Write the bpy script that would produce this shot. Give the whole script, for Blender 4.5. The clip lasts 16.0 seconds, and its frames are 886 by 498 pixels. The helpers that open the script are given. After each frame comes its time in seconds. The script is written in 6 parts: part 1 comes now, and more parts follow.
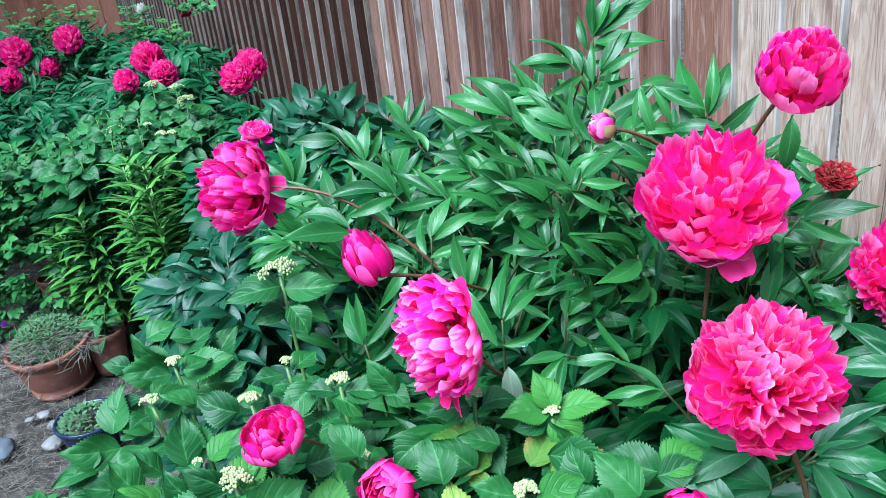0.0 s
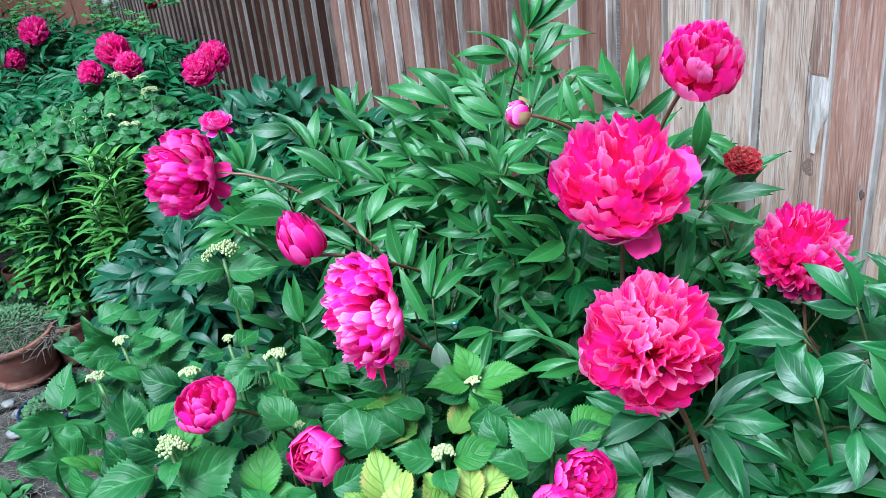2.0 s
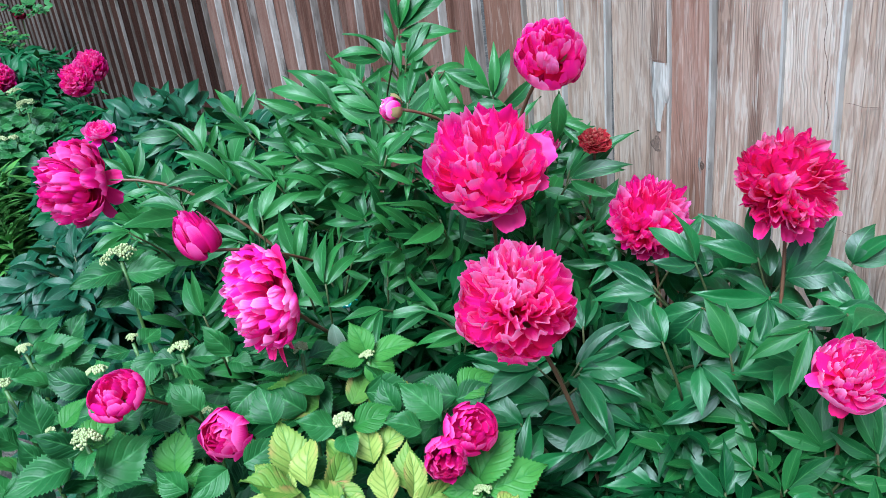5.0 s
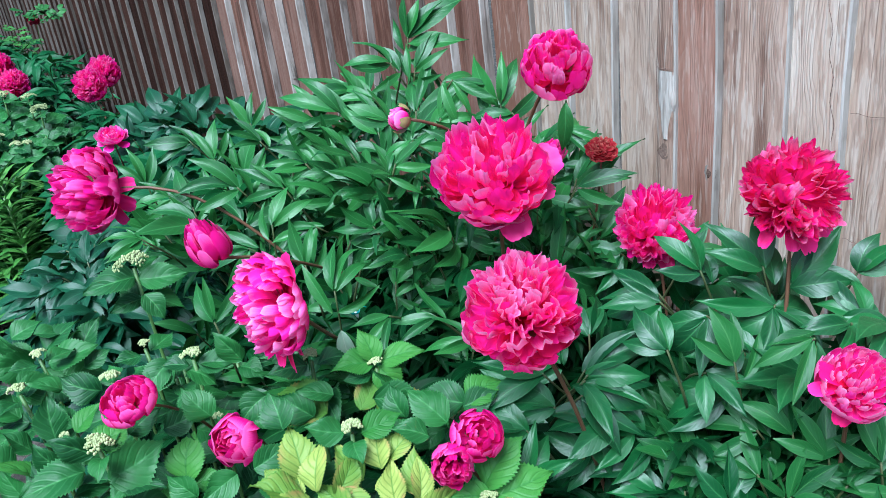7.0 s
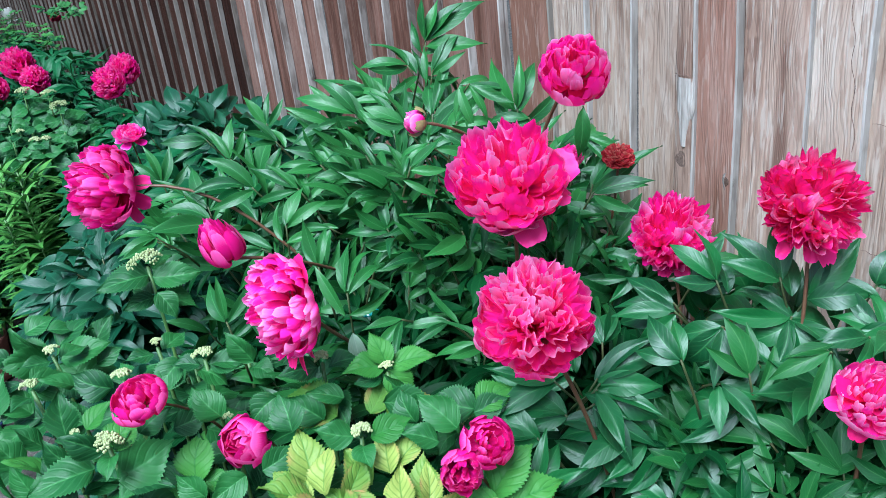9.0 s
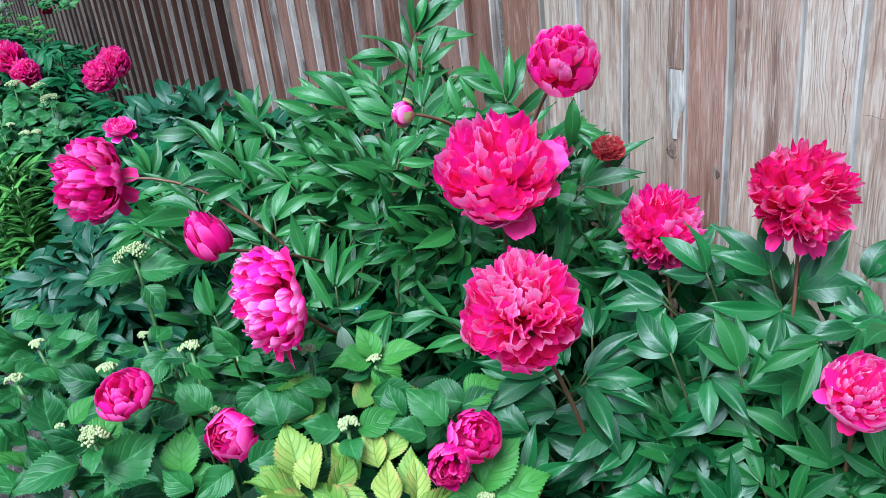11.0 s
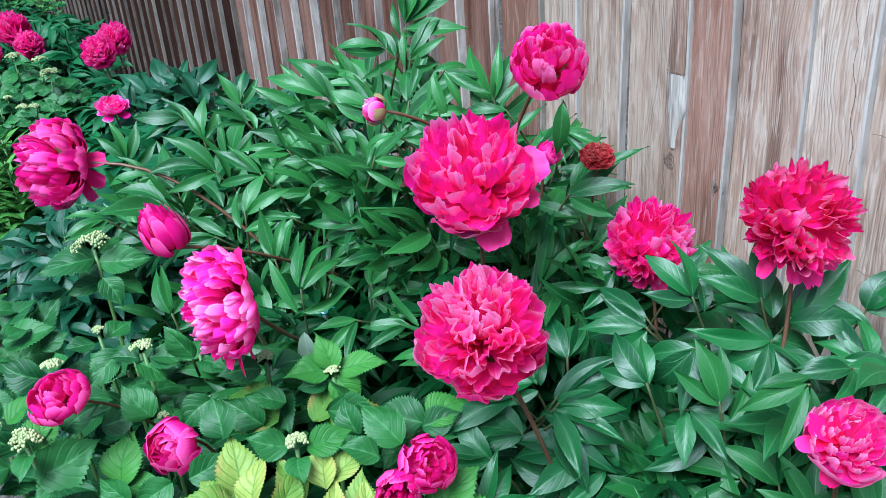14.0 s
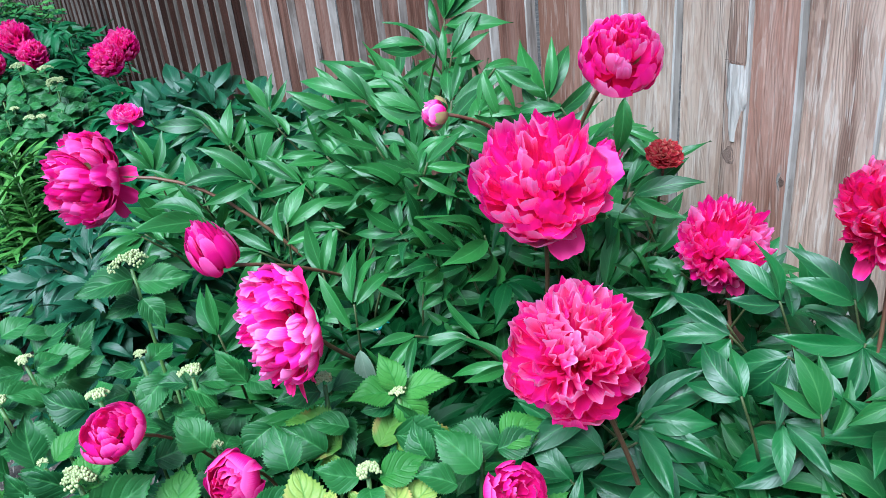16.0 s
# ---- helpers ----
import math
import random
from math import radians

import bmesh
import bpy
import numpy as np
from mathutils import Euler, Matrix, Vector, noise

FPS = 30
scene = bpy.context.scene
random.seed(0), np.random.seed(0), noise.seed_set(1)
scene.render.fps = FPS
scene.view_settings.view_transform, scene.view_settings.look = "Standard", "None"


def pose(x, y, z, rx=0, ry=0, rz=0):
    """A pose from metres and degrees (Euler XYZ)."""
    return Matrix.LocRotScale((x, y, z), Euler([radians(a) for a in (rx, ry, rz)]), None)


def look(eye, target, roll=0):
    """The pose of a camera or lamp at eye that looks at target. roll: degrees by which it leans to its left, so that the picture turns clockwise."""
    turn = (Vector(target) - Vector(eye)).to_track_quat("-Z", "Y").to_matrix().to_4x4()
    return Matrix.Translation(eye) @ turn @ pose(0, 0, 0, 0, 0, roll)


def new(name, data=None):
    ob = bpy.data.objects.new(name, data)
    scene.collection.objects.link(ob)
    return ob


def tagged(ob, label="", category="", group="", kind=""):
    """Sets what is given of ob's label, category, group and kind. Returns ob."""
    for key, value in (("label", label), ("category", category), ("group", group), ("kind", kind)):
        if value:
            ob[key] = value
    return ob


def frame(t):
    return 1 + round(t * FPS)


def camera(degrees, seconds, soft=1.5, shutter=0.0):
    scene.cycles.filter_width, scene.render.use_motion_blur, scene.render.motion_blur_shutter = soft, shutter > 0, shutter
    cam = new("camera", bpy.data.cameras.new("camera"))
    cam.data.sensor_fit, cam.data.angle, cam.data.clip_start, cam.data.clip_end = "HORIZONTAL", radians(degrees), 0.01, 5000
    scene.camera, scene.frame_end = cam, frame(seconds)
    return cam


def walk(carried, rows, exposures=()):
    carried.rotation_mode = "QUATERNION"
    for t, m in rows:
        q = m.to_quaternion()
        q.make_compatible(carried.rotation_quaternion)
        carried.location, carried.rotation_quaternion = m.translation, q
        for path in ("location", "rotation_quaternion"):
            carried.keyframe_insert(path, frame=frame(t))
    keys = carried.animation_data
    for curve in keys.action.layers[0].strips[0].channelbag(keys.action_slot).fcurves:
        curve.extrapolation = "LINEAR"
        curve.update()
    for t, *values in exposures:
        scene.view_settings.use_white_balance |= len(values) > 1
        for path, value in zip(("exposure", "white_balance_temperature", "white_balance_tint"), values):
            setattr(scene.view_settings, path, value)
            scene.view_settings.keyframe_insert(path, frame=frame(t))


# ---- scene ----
cam = camera(54.6, 16.0, soft=0.5)
PATH = [
    (0, (0.252, 0.117, 1.311), (1.035, 1.762, 0.484), -6.9),
    (0.5, (0.246, 0.113, 1.311), (1.034, 1.752, 0.481), -6.9),
    (1, (0.25, 0.101, 1.308), (1.051, 1.734, 0.476), -6.8),
    (1.5, (0.265, 0.078, 1.308), (1.078, 1.701, 0.47), -6.5),
    (2, (0.272, 0.053, 1.313), (1.095, 1.668, 0.468), -6.4),
    (2.5, (0.263, 0.017, 1.321), (1.155, 1.582, 0.452), -5.9),
    (3, (0.25, -0.002, 1.332), (1.189, 1.531, 0.457), -6.0),
    (3.5, (0.242, -0.002, 1.332), (1.224, 1.501, 0.452), -6.1),
    (4, (0.24, -0.007, 1.332), (1.247, 1.48, 0.451), -6.7),
    (6.5, (0.249, -0.027, 1.342), (1.264, 1.458, 0.467), -7.4),
    (7, (0.242, -0.027, 1.344), (1.242, 1.47, 0.472), -7.3),
    (7.5, (0.239, -0.027, 1.344), (1.226, 1.482, 0.479), -7.1),
    (8, (0.242, -0.023, 1.344), (1.217, 1.495, 0.482), -6.9),
    (10.5, (0.251, -0.024, 1.34), (1.229, 1.489, 0.471), -6.4),
    (11, (0.255, -0.023, 1.338), (1.233, 1.486, 0.462), -6.6),
    (11.5, (0.256, -0.023, 1.338), (1.236, 1.48, 0.456), -6.6),
    (12, (0.253, -0.023, 1.34), (1.235, 1.479, 0.456), -6.5),
    (12.5, (0.262, -0.019, 1.338), (1.244, 1.482, 0.454), -6.4),
    (13, (0.294, -0.005, 1.331), (1.272, 1.496, 0.441), -5.8),
    (13.5, (0.321, -0.006, 1.33), (1.279, 1.505, 0.437), -4.7),
    (14, (0.324, 0.002, 1.325), (1.269, 1.521, 0.431), -4.3),
    (14.5, (0.316, 0.026, 1.323), (1.249, 1.553, 0.43), -4.6),
    (15, (0.31, 0.04, 1.325), (1.241, 1.567, 0.43), -4.9),
    (15.5, (0.304, 0.059, 1.324), (1.238, 1.582, 0.425), -5.5),
    (16, (0.301, 0.079, 1.321), (1.244, 1.593, 0.416), -6.2),
]
walk(cam, [(t, look(eye, target, roll)) for t, eye, target, roll in PATH], exposures=[(0, 1.68, 5020, 2), (1.5, 1.66, 5020, 2), (3, 1.38, 5020, 2), (14, 1.36, 5020, 2), (16, 1.46, 5020, 2)])

# ---- world and light ----
world = bpy.data.worlds.new("sky")
scene.world = world
world.use_nodes = True
wn, wl = world.node_tree.nodes, world.node_tree.links
sky = wn.new("ShaderNodeTexSky")
sky.sky_type = "NISHITA"
sky.sun_disc = False
sky.dust_density, sky.ozone_density = 3.0, 0.4
sky.sun_elevation, sky.sun_rotation = radians(58.1), radians(238.4)
wl.new(sky.outputs[0], wn["Background"].inputs[0])
wn["Background"].inputs[1].default_value = 0.076
sun = new("sun", bpy.data.lights.new("sun", "SUN"))
sun.data.energy, sun.data.angle, sun.data.color = 3.5, radians(34), (1.0, 0.98, 0.96)
sun.matrix_world = look((-2.6, -1.6, 4.9), (0, 0, 0))


# ---- materials ----
def material(name, rough=0.6, spec=0.5):
    m = bpy.data.materials.new(name)
    m.use_nodes = True
    n, l = m.node_tree.nodes, m.node_tree.links
    b = n["Principled BSDF"]
    b.inputs["Roughness"].default_value = rough
    b.inputs["Specular IOR Level"].default_value = spec
    return m, n, l, b


def ramp(n, stops):
    r = n.new("ShaderNodeValToRGB")
    while len(r.color_ramp.elements) < len(stops):
        r.color_ramp.elements.new(0.5)
    for e, (p, c) in zip(r.color_ramp.elements, stops):
        e.position, e.color = p, (*c, 1)
    return r


def math_node(n, l, op, a, b=None, clamp=False):
    m = n.new("ShaderNodeMath")
    m.operation, m.use_clamp = op, clamp
    for i, v in enumerate((a, b)):
        if v is None:
            continue
        if isinstance(v, (int, float)):
            m.inputs[i].default_value = v
        else:
            l.new(v, m.inputs[i])
    return m.outputs[0]


def mix(n, l, fac, a, b, blend="MIX"):
    m = n.new("ShaderNodeMix")
    m.data_type, m.blend_type = "RGBA", blend
    for sock, v in ((m.inputs[0], fac), (m.inputs[6], a), (m.inputs[7], b)):
        if isinstance(v, (int, float)):
            sock.default_value = v
        elif isinstance(v, tuple):
            sock.default_value = (*v, 1)
        else:
            l.new(v, sock)
    return m.outputs[2]


def noise_tex(n, l, vec, scale, detail=3.0):
    t = n.new("ShaderNodeTexNoise")
    t.inputs["Scale"].default_value, t.inputs["Detail"].default_value = scale, detail
    if vec is not None:
        l.new(vec, t.inputs["Vector"])
    return t.outputs["Fac"]


def mapping(n, l, vec, scale):
    m = n.new("ShaderNodeMapping")
    m.inputs["Scale"].default_value = scale
    l.new(vec, m.inputs["Vector"])
    return m.outputs[0]


def bump(n, l, height, b, strength, distance=0.002):
    u = n.new("ShaderNodeBump")
    u.inputs["Strength"].default_value, u.inputs["Distance"].default_value = strength, distance
    l.new(height, u.inputs["Height"])
    l.new(u.outputs[0], b.inputs["Normal"])


def thin(n, l, b, colour, share):
    """Lets some light pass through a leaf or petal."""
    out = n["Material Output"]
    tr = n.new("ShaderNodeBsdfTranslucent")
    l.new(colour, tr.inputs["Color"])
    ms = n.new("ShaderNodeMixShader")
    ms.inputs[0].default_value = share
    l.new(b.outputs[0], ms.inputs[1])
    l.new(tr.outputs[0], ms.inputs[2])
    l.new(ms.outputs[0], out.inputs[0])


def leaf_material(name, dark, light, vein, veins=7.0, slant=0.45, rough=0.4, island=False, edge=None, relief=0.22, lined=0.16, share=0.14, spec=0.5):
    m, n, l, b = material(name, rough, spec)
    uv = n.new("ShaderNodeUVMap")
    sep = n.new("ShaderNodeSeparateXYZ")
    l.new(uv.outputs[0], sep.inputs[0])
    side = math_node(n, l, "ABSOLUTE", math_node(n, l, "SUBTRACT", math_node(n, l, "MULTIPLY", sep.outputs[0], 2.0), 1.0))
    rib = math_node(n, l, "SUBTRACT", 1.0, math_node(n, l, "MULTIPLY", side, 11.0), True)
    run = math_node(n, l, "SUBTRACT", math_node(n, l, "MULTIPLY", sep.outputs[1], veins), math_node(n, l, "MULTIPLY", side, veins * slant))
    wave = math_node(n, l, "ABSOLUTE", math_node(n, l, "SUBTRACT", math_node(n, l, "FRACT", run), 0.5))
    lines = math_node(n, l, "SUBTRACT", 1.0, math_node(n, l, "MULTIPLY", wave, 5.0), True)
    if island:
        rnd = n.new("ShaderNodeNewGeometry").outputs["Random Per Island"]
    else:
        rnd = n.new("ShaderNodeObjectInfo").outputs["Random"]
    co = n.new("ShaderNodeNewGeometry").outputs["Position"]
    patch = noise_tex(n, l, co, 45.0)
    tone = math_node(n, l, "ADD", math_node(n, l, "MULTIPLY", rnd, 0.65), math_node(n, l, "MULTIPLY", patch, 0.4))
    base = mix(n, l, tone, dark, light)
    if edge is not None:
        rim = math_node(n, l, "MULTIPLY", math_node(n, l, "SUBTRACT", side, 0.55, True), 3.2, True)
        base = mix(n, l, math_node(n, l, "MULTIPLY", rim, math_node(n, l, "MULTIPLY", math_node(n, l, "SUBTRACT", patch, 0.5, True), 4.0, True)), base, edge)
    margin = math_node(n, l, "MULTIPLY", math_node(n, l, "SUBTRACT", side, 0.9, True), 4.5, True)
    base = mix(n, l, margin, base, vein)
    veil = math_node(n, l, "MAXIMUM", math_node(n, l, "MULTIPLY", rib, 0.75), math_node(n, l, "MULTIPLY", lines, lined))
    colour = mix(n, l, veil, base, vein)
    l.new(colour, b.inputs["Base Color"])
    hgt = math_node(n, l, "ADD", math_node(n, l, "MULTIPLY", math_node(n, l, "ADD", lines, rib), -0.8), math_node(n, l, "MULTIPLY", noise_tex(n, l, co, 190.0), 0.9))
    bump(n, l, hgt, b, relief, 0.0015)
    thin(n, l, b, mix(n, l, 0.5, colour, (0.1, 0.28, 0.03)), 0.4 * share if island else share)
    return m


def petal_material(name, deep, mid, pale, brown=None, pale_at=0.72, dull=0.0):
    m, n, l, b = material(name, 0.45, 0.24)
    uv = n.new("ShaderNodeUVMap")
    sep = n.new("ShaderNodeSeparateXYZ")
    l.new(uv.outputs[0], sep.inputs[0])
    side = math_node(n, l, "ABSOLUTE", math_node(n, l, "SUBTRACT", math_node(n, l, "MULTIPLY", sep.outputs[0], 2.0), 1.0))
    rnd = n.new("ShaderNodeObjectInfo").outputs["Random"]
    co = n.new("ShaderNodeNewGeometry").outputs["Position"]
    streak = noise_tex(n, l, mapping(n, l, uv.outputs[0], (16.0, 1.3, 1.0)), 2.0)
    reach = math_node(n, l, "ADD", sep.outputs[1], math_node(n, l, "MULTIPLY", math_node(n, l, "SUBTRACT", rnd, 0.55), 0.5))
    reach = math_node(n, l, "ADD", reach, math_node(n, l, "MULTIPLY", math_node(n, l, "SUBTRACT", streak, 0.5), 0.28))
    # pale tips and lip: the petal's own edge colour, plus highlights put into it
    r = ramp(n, [(0.1, deep), (0.5, mid), (pale_at + 0.12, mid), (1.0, tuple(0.55 * a + 0.45 * c for a, c in zip(mid, pale)))])
    l.new(reach, r.inputs[0])
    colour = r.outputs[0]
    lip = math_node(n, l, "MULTIPLY", math_node(n, l, "SUBTRACT", sep.outputs[1], 0.925, True), 11.0, True)
    colour = mix(n, l, math_node(n, l, "MULTIPLY", lip, math_node(n, l, "MULTIPLY", math_node(n, l, "SUBTRACT", rnd, 0.35, True), 1.5, True)), colour, pale)
    if brown is not None:
        dry = math_node(n, l, "MULTIPLY", math_node(n, l, "SUBTRACT", math_node(n, l, "ADD", sep.outputs[1], math_node(n, l, "MULTIPLY", noise_tex(n, l, co, 90.0), 0.8)), 1.33, True), 4.0, True)
        colour = mix(n, l, dry, colour, brown)
    l.new(colour, b.inputs["Base Color"])
    bump(n, l, noise_tex(n, l, mapping(n, l, uv.outputs[0], (30.0, 2.0, 1.0)), 2.0), b, 0.25, 0.0012)
    thin(n, l, b, colour, 0.44)
    return m


def stem_material(name, a, c):
    m, n, l, b = material(name, 0.5)
    co = n.new("ShaderNodeNewGeometry").outputs["Position"]
    colour = mix(n, l, noise_tex(n, l, co, 60.0), a, c)
    l.new(colour, b.inputs["Base Color"])
    bump(n, l, noise_tex(n, l, co, 300.0), b, 0.3, 0.001)
    return m


def wood_material(name, dark, mid, grey, worn=0.45, contrast=1.0):
    m, n, l, b = material(name, 0.85, 0.06)
    tc = n.new("ShaderNodeTexCoord").outputs["Object"]
    info = n.new("ShaderNodeObjectInfo")
    rnd = info.outputs["Random"]
    shift = n.new("ShaderNodeVectorMath")
    shift.operation = "ADD"
    comb = n.new("ShaderNodeCombineXYZ")
    l.new(math_node(n, l, "MULTIPLY", rnd, 37.0), comb.inputs[2])
    l.new(math_node(n, l, "MULTIPLY", rnd, 11.0), comb.inputs[1])
    l.new(tc, shift.inputs[0])
    l.new(comb.outputs[0], shift.inputs[1])
    v = shift.outputs[0]
    # growth rings run up the board and swerve round knots
    sway = n.new("ShaderNodeTexNoise")
    sway.inputs["Scale"].default_value, sway.inputs["Detail"].default_value = 1.0, 3.0
    l.new(mapping(n, l, v, (5.0, 14.0, 3.2)), sway.inputs["Vector"])
    sep = n.new("ShaderNodeSeparateXYZ")
    l.new(v, sep.inputs[0])
    rings = math_node(n, l, "FRACT", math_node(n, l, "ADD", math_node(n, l, "MULTIPLY", sep.outputs[1], 200.0), math_node(n, l, "MULTIPLY", sway.outputs["Fac"], 18.0)))
    ringline = math_node(n, l, "POWER", rings, 3.0)
    grain = noise_tex(n, l, mapping(n, l, v, (22.0, 34.0, 3.2)), 1.0, 9.0)
    fine = noise_tex(n, l, mapping(n, l, v, (200.0, 300.0, 26.0)), 1.0, 5.0)
    blotch = noise_tex(n, l, mapping(n, l, v, (9.0, 20.0, 8.0)), 1.0, 6.0)
    t = math_node(n, l, "ADD", math_node(n, l, "ADD", math_node(n, l, "MULTIPLY", grain, 0.85), math_node(n, l, "MULTIPLY", blotch, 0.3)), math_node(n, l, "MULTIPLY", math_node(n, l, "SUBTRACT", rnd, 0.5), 0.4))
    r = ramp(n, [(0.42, dark), (0.56, mid), (0.76, tuple(0.55 * a + 0.45 * c for a, c in zip(mid, grey)))])
    l.new(t, r.inputs[0])
    coarse = noise_tex(n, l, mapping(n, l, v, (3.0, 9.0, 1.1)), 1.0, 3.0)
    ridged = math_node(n, l, "MULTIPLY", math_node(n, l, "SUBTRACT", coarse, 0.5, True), 5.0, True)
    colour = mix(n, l, math_node(n, l, "MULTIPLY", math_node(n, l, "MULTIPLY", ringline, blotch), 0.1 * contrast), r.outputs[0], dark)
    colour = mix(n, l, math_node(n, l, "MULTIPLY", math_node(n, l, "MULTIPLY", ringline, ridged), 0.4 * contrast), colour, grey)
    brown = math_node(n, l, "MULTIPLY", math_node(n, l, "SUBTRACT", 0.5, coarse, True), 3.0, True)
    colour = mix(n, l, math_node(n, l, "MULTIPLY", brown, 0.6), colour, tuple(0.45 * a + 0.55 * c for a, c in zip(dark, mid)))
    bare = math_node(n, l, "ADD", math_node(n, l, "MULTIPLY", blotch, 0.75), math_node(n, l, "MULTIPLY", fine, 0.45))
    bare = math_node(n, l, "ADD", bare, math_node(n, l, "MULTIPLY", rnd, 0.12))
    wear = math_node(n, l, "MULTIPLY", math_node(n, l, "SUBTRACT", bare, 1.06 - worn, True), 3.6, True)
    colour = mix(n, l, math_node(n, l, "MULTIPLY", wear, 0.75), colour, grey)
    crack = math_node(n, l, "MULTIPLY", math_node(n, l, "SUBTRACT", noise_tex(n, l, mapping(n, l, v, (70.0, 150.0, 1.6)), 1.0, 2.0), 0.68, True), 7.0, True)
    colour = mix(n, l, math_node(n, l, "MULTIPLY", crack, 0.7), colour, tuple(0.35 * a for a in dark))
    speck = math_node(n, l, "MULTIPLY", math_node(n, l, "SUBTRACT", noise_tex(n, l, mapping(n, l, v, (160.0, 210.0, 70.0)), 1.0, 2.0), 0.7, True), 8.0, True)
    colour = mix(n, l, math_node(n, l, "MULTIPLY", speck, 0.6), colour, grey)
    streaks = noise_tex(n, l, mapping(n, l, v, (90.0, 170.0, 15.0)), 1.0, 9.0)
    streaks = math_node(n, l, "MULTIPLY", math_node(n, l, "SUBTRACT", math_node(n, l, "ADD", streaks, math_node(n, l, "MULTIPLY", coarse, 0.3)), 0.68, True), 15.0, True)
    colour = mix(n, l, math_node(n, l, "MULTIPLY", streaks, 0.42 * contrast), colour, grey)
    flake = noise_tex(n, l, mapping(n, l, v, (45.0, 100.0, 26.0)), 1.0, 9.0)
    flake = math_node(n, l, "MULTIPLY", math_node(n, l, "SUBTRACT", math_node(n, l, "ADD", flake, math_node(n, l, "MULTIPLY", blotch, 0.35)), 0.7, True), 16.0, True)
    colour = mix(n, l, math_node(n, l, "MULTIPLY", flake, 0.6 * contrast), colour, tuple(0.35 * a + 0.65 * c for a, c in zip(dark, mid)))
    pores = math_node(n, l, "MULTIPLY", math_node(n, l, "SUBTRACT", noise_tex(n, l, mapping(n, l, v, (150.0, 260.0, 16.0)), 1.0, 4.0), 0.52, True), 5.0, True)
    colour = mix(n, l, math_node(n, l, "MULTIPLY", pores, 0.65), colour, dark)
    l.new(colour, b.inputs["Base Color"])
    h = math_node(n, l, "ADD", math_node(n, l, "ADD", grain, math_node(n, l, "MULTIPLY", fine, 0.5)), math_node(n, l, "MULTIPLY", ringline, -0.5))
    bump(n, l, math_node(n, l, "SUBTRACT", h, crack), b, 0.55, 0.0025)
    return m


def clay_material(name, a, c, dusty):
    m, n, l, b = material(name, 0.8, 0.3)
    co = n.new("ShaderNodeNewGeometry").outputs["Position"]
    colour = mix(n, l, noise_tex(n, l, co, 14.0, 5.0), a, c)
    colour = mix(n, l, math_node(n, l, "MULTIPLY", math_node(n, l, "SUBTRACT", noise_tex(n, l, co, 30.0, 4.0), 0.5, True), 2.0, True), colour, dusty)
    l.new(colour, b.inputs["Base Color"])
    bump(n, l, noise_tex(n, l, co, 180.0), b, 0.3, 0.002)
    return m


def soil_material(name):
    m, n, l, b = material(name, 0.95, 0.2)
    co = n.new("ShaderNodeNewGeometry").outputs["Position"]
    r = ramp(n, [(0.3, (0.018, 0.0155, 0.013)), (0.5, (0.042, 0.037, 0.031)), (0.72, (0.1, 0.089, 0.075))])
    l.new(noise_tex(n, l, co, 22.0, 8.0), r.inputs[0])
    straw = math_node(n, l, "MULTIPLY", math_node(n, l, "SUBTRACT", noise_tex(n, l, mapping(n, l, co, (160.0, 35.0, 60.0)), 1.0, 2.0), 0.6, True), 5.0, True)
    colour = mix(n, l, math_node(n, l, "MULTIPLY", straw, 0.6), r.outputs[0], (0.25, 0.22, 0.17))
    l.new(colour, b.inputs["Base Color"])
    bump(n, l, noise_tex(n, l, co, 70.0, 8.0), b, 0.8, 0.012)
    return m


PINK = dict(deep=(0.82, 0.002, 0.13), mid=(0.92, 0.009, 0.33), pale=(0.96, 0.44, 0.8))
M_PETAL = petal_material("peony_petal", **PINK)
M_PETAL_CRIMSON = petal_material("crimson_pink_petal", (0.88, 0.003, 0.13), (0.95, 0.014, 0.35), (0.97, 0.6, 0.86), pale_at=0.64)
M_PETAL_OUT = petal_material("peony_bud_petal", (0.62, 0.002, 0.13), (0.78, 0.006, 0.26), (0.93, 0.2, 0.56))
M_PETAL_PALE = petal_material("peony_pale_petal", (0.74, 0.003, 0.12), (0.9, 0.014, 0.36), (0.96, 0.48, 0.82), pale_at=0.66)
M_PETAL_GUARD = petal_material("guard_petal", (0.78, 0.002, 0.09), (0.92, 0.006, 0.2), (0.95, 0.05, 0.36))
M_PETAL_SILVER = petal_material("silver_tipped_petal", (0.74, 0.003, 0.12), (0.9, 0.02, 0.38), (0.96, 0.62, 0.86), pale_at=0.5)
M_PETAL_WILT = petal_material("peony_wilted_petal", (0.74, 0.002, 0.075), (0.88, 0.007, 0.24), (0.96, 0.38, 0.66), brown=(0.38, 0.045, 0.06))
M_PETAL_DRY = petal_material("dried_petal", (0.34, 0.01, 0.025), (0.56, 0.045, 0.065), (0.75, 0.35, 0.24))
# far blooms: a slightly darker pink, with shade put into the colour
M_PETAL_FAR = petal_material("shaded_pink_petal", (0.7, 0.002, 0.12), (0.86, 0.012, 0.33), (0.94, 0.28, 0.6))
M_PETAL_ROSE = petal_material("dark_rose_petal", (0.2, 0.002, 0.02), (0.4, 0.006, 0.05), (0.55, 0.05, 0.12))
M_PETAL_WHITE = petal_material("white_petal", (0.6, 0.55, 0.45), (0.78, 0.76, 0.7), (0.85, 0.84, 0.8))
M_PEONY = leaf_material("peony_leaf", (0.004, 0.034, 0.009), (0.036, 0.15, 0.026), (0.07, 0.215, 0.06), veins=7.0, slant=0.3, rough=0.42, relief=0.13, lined=0.12, spec=0.36, share=0.12)
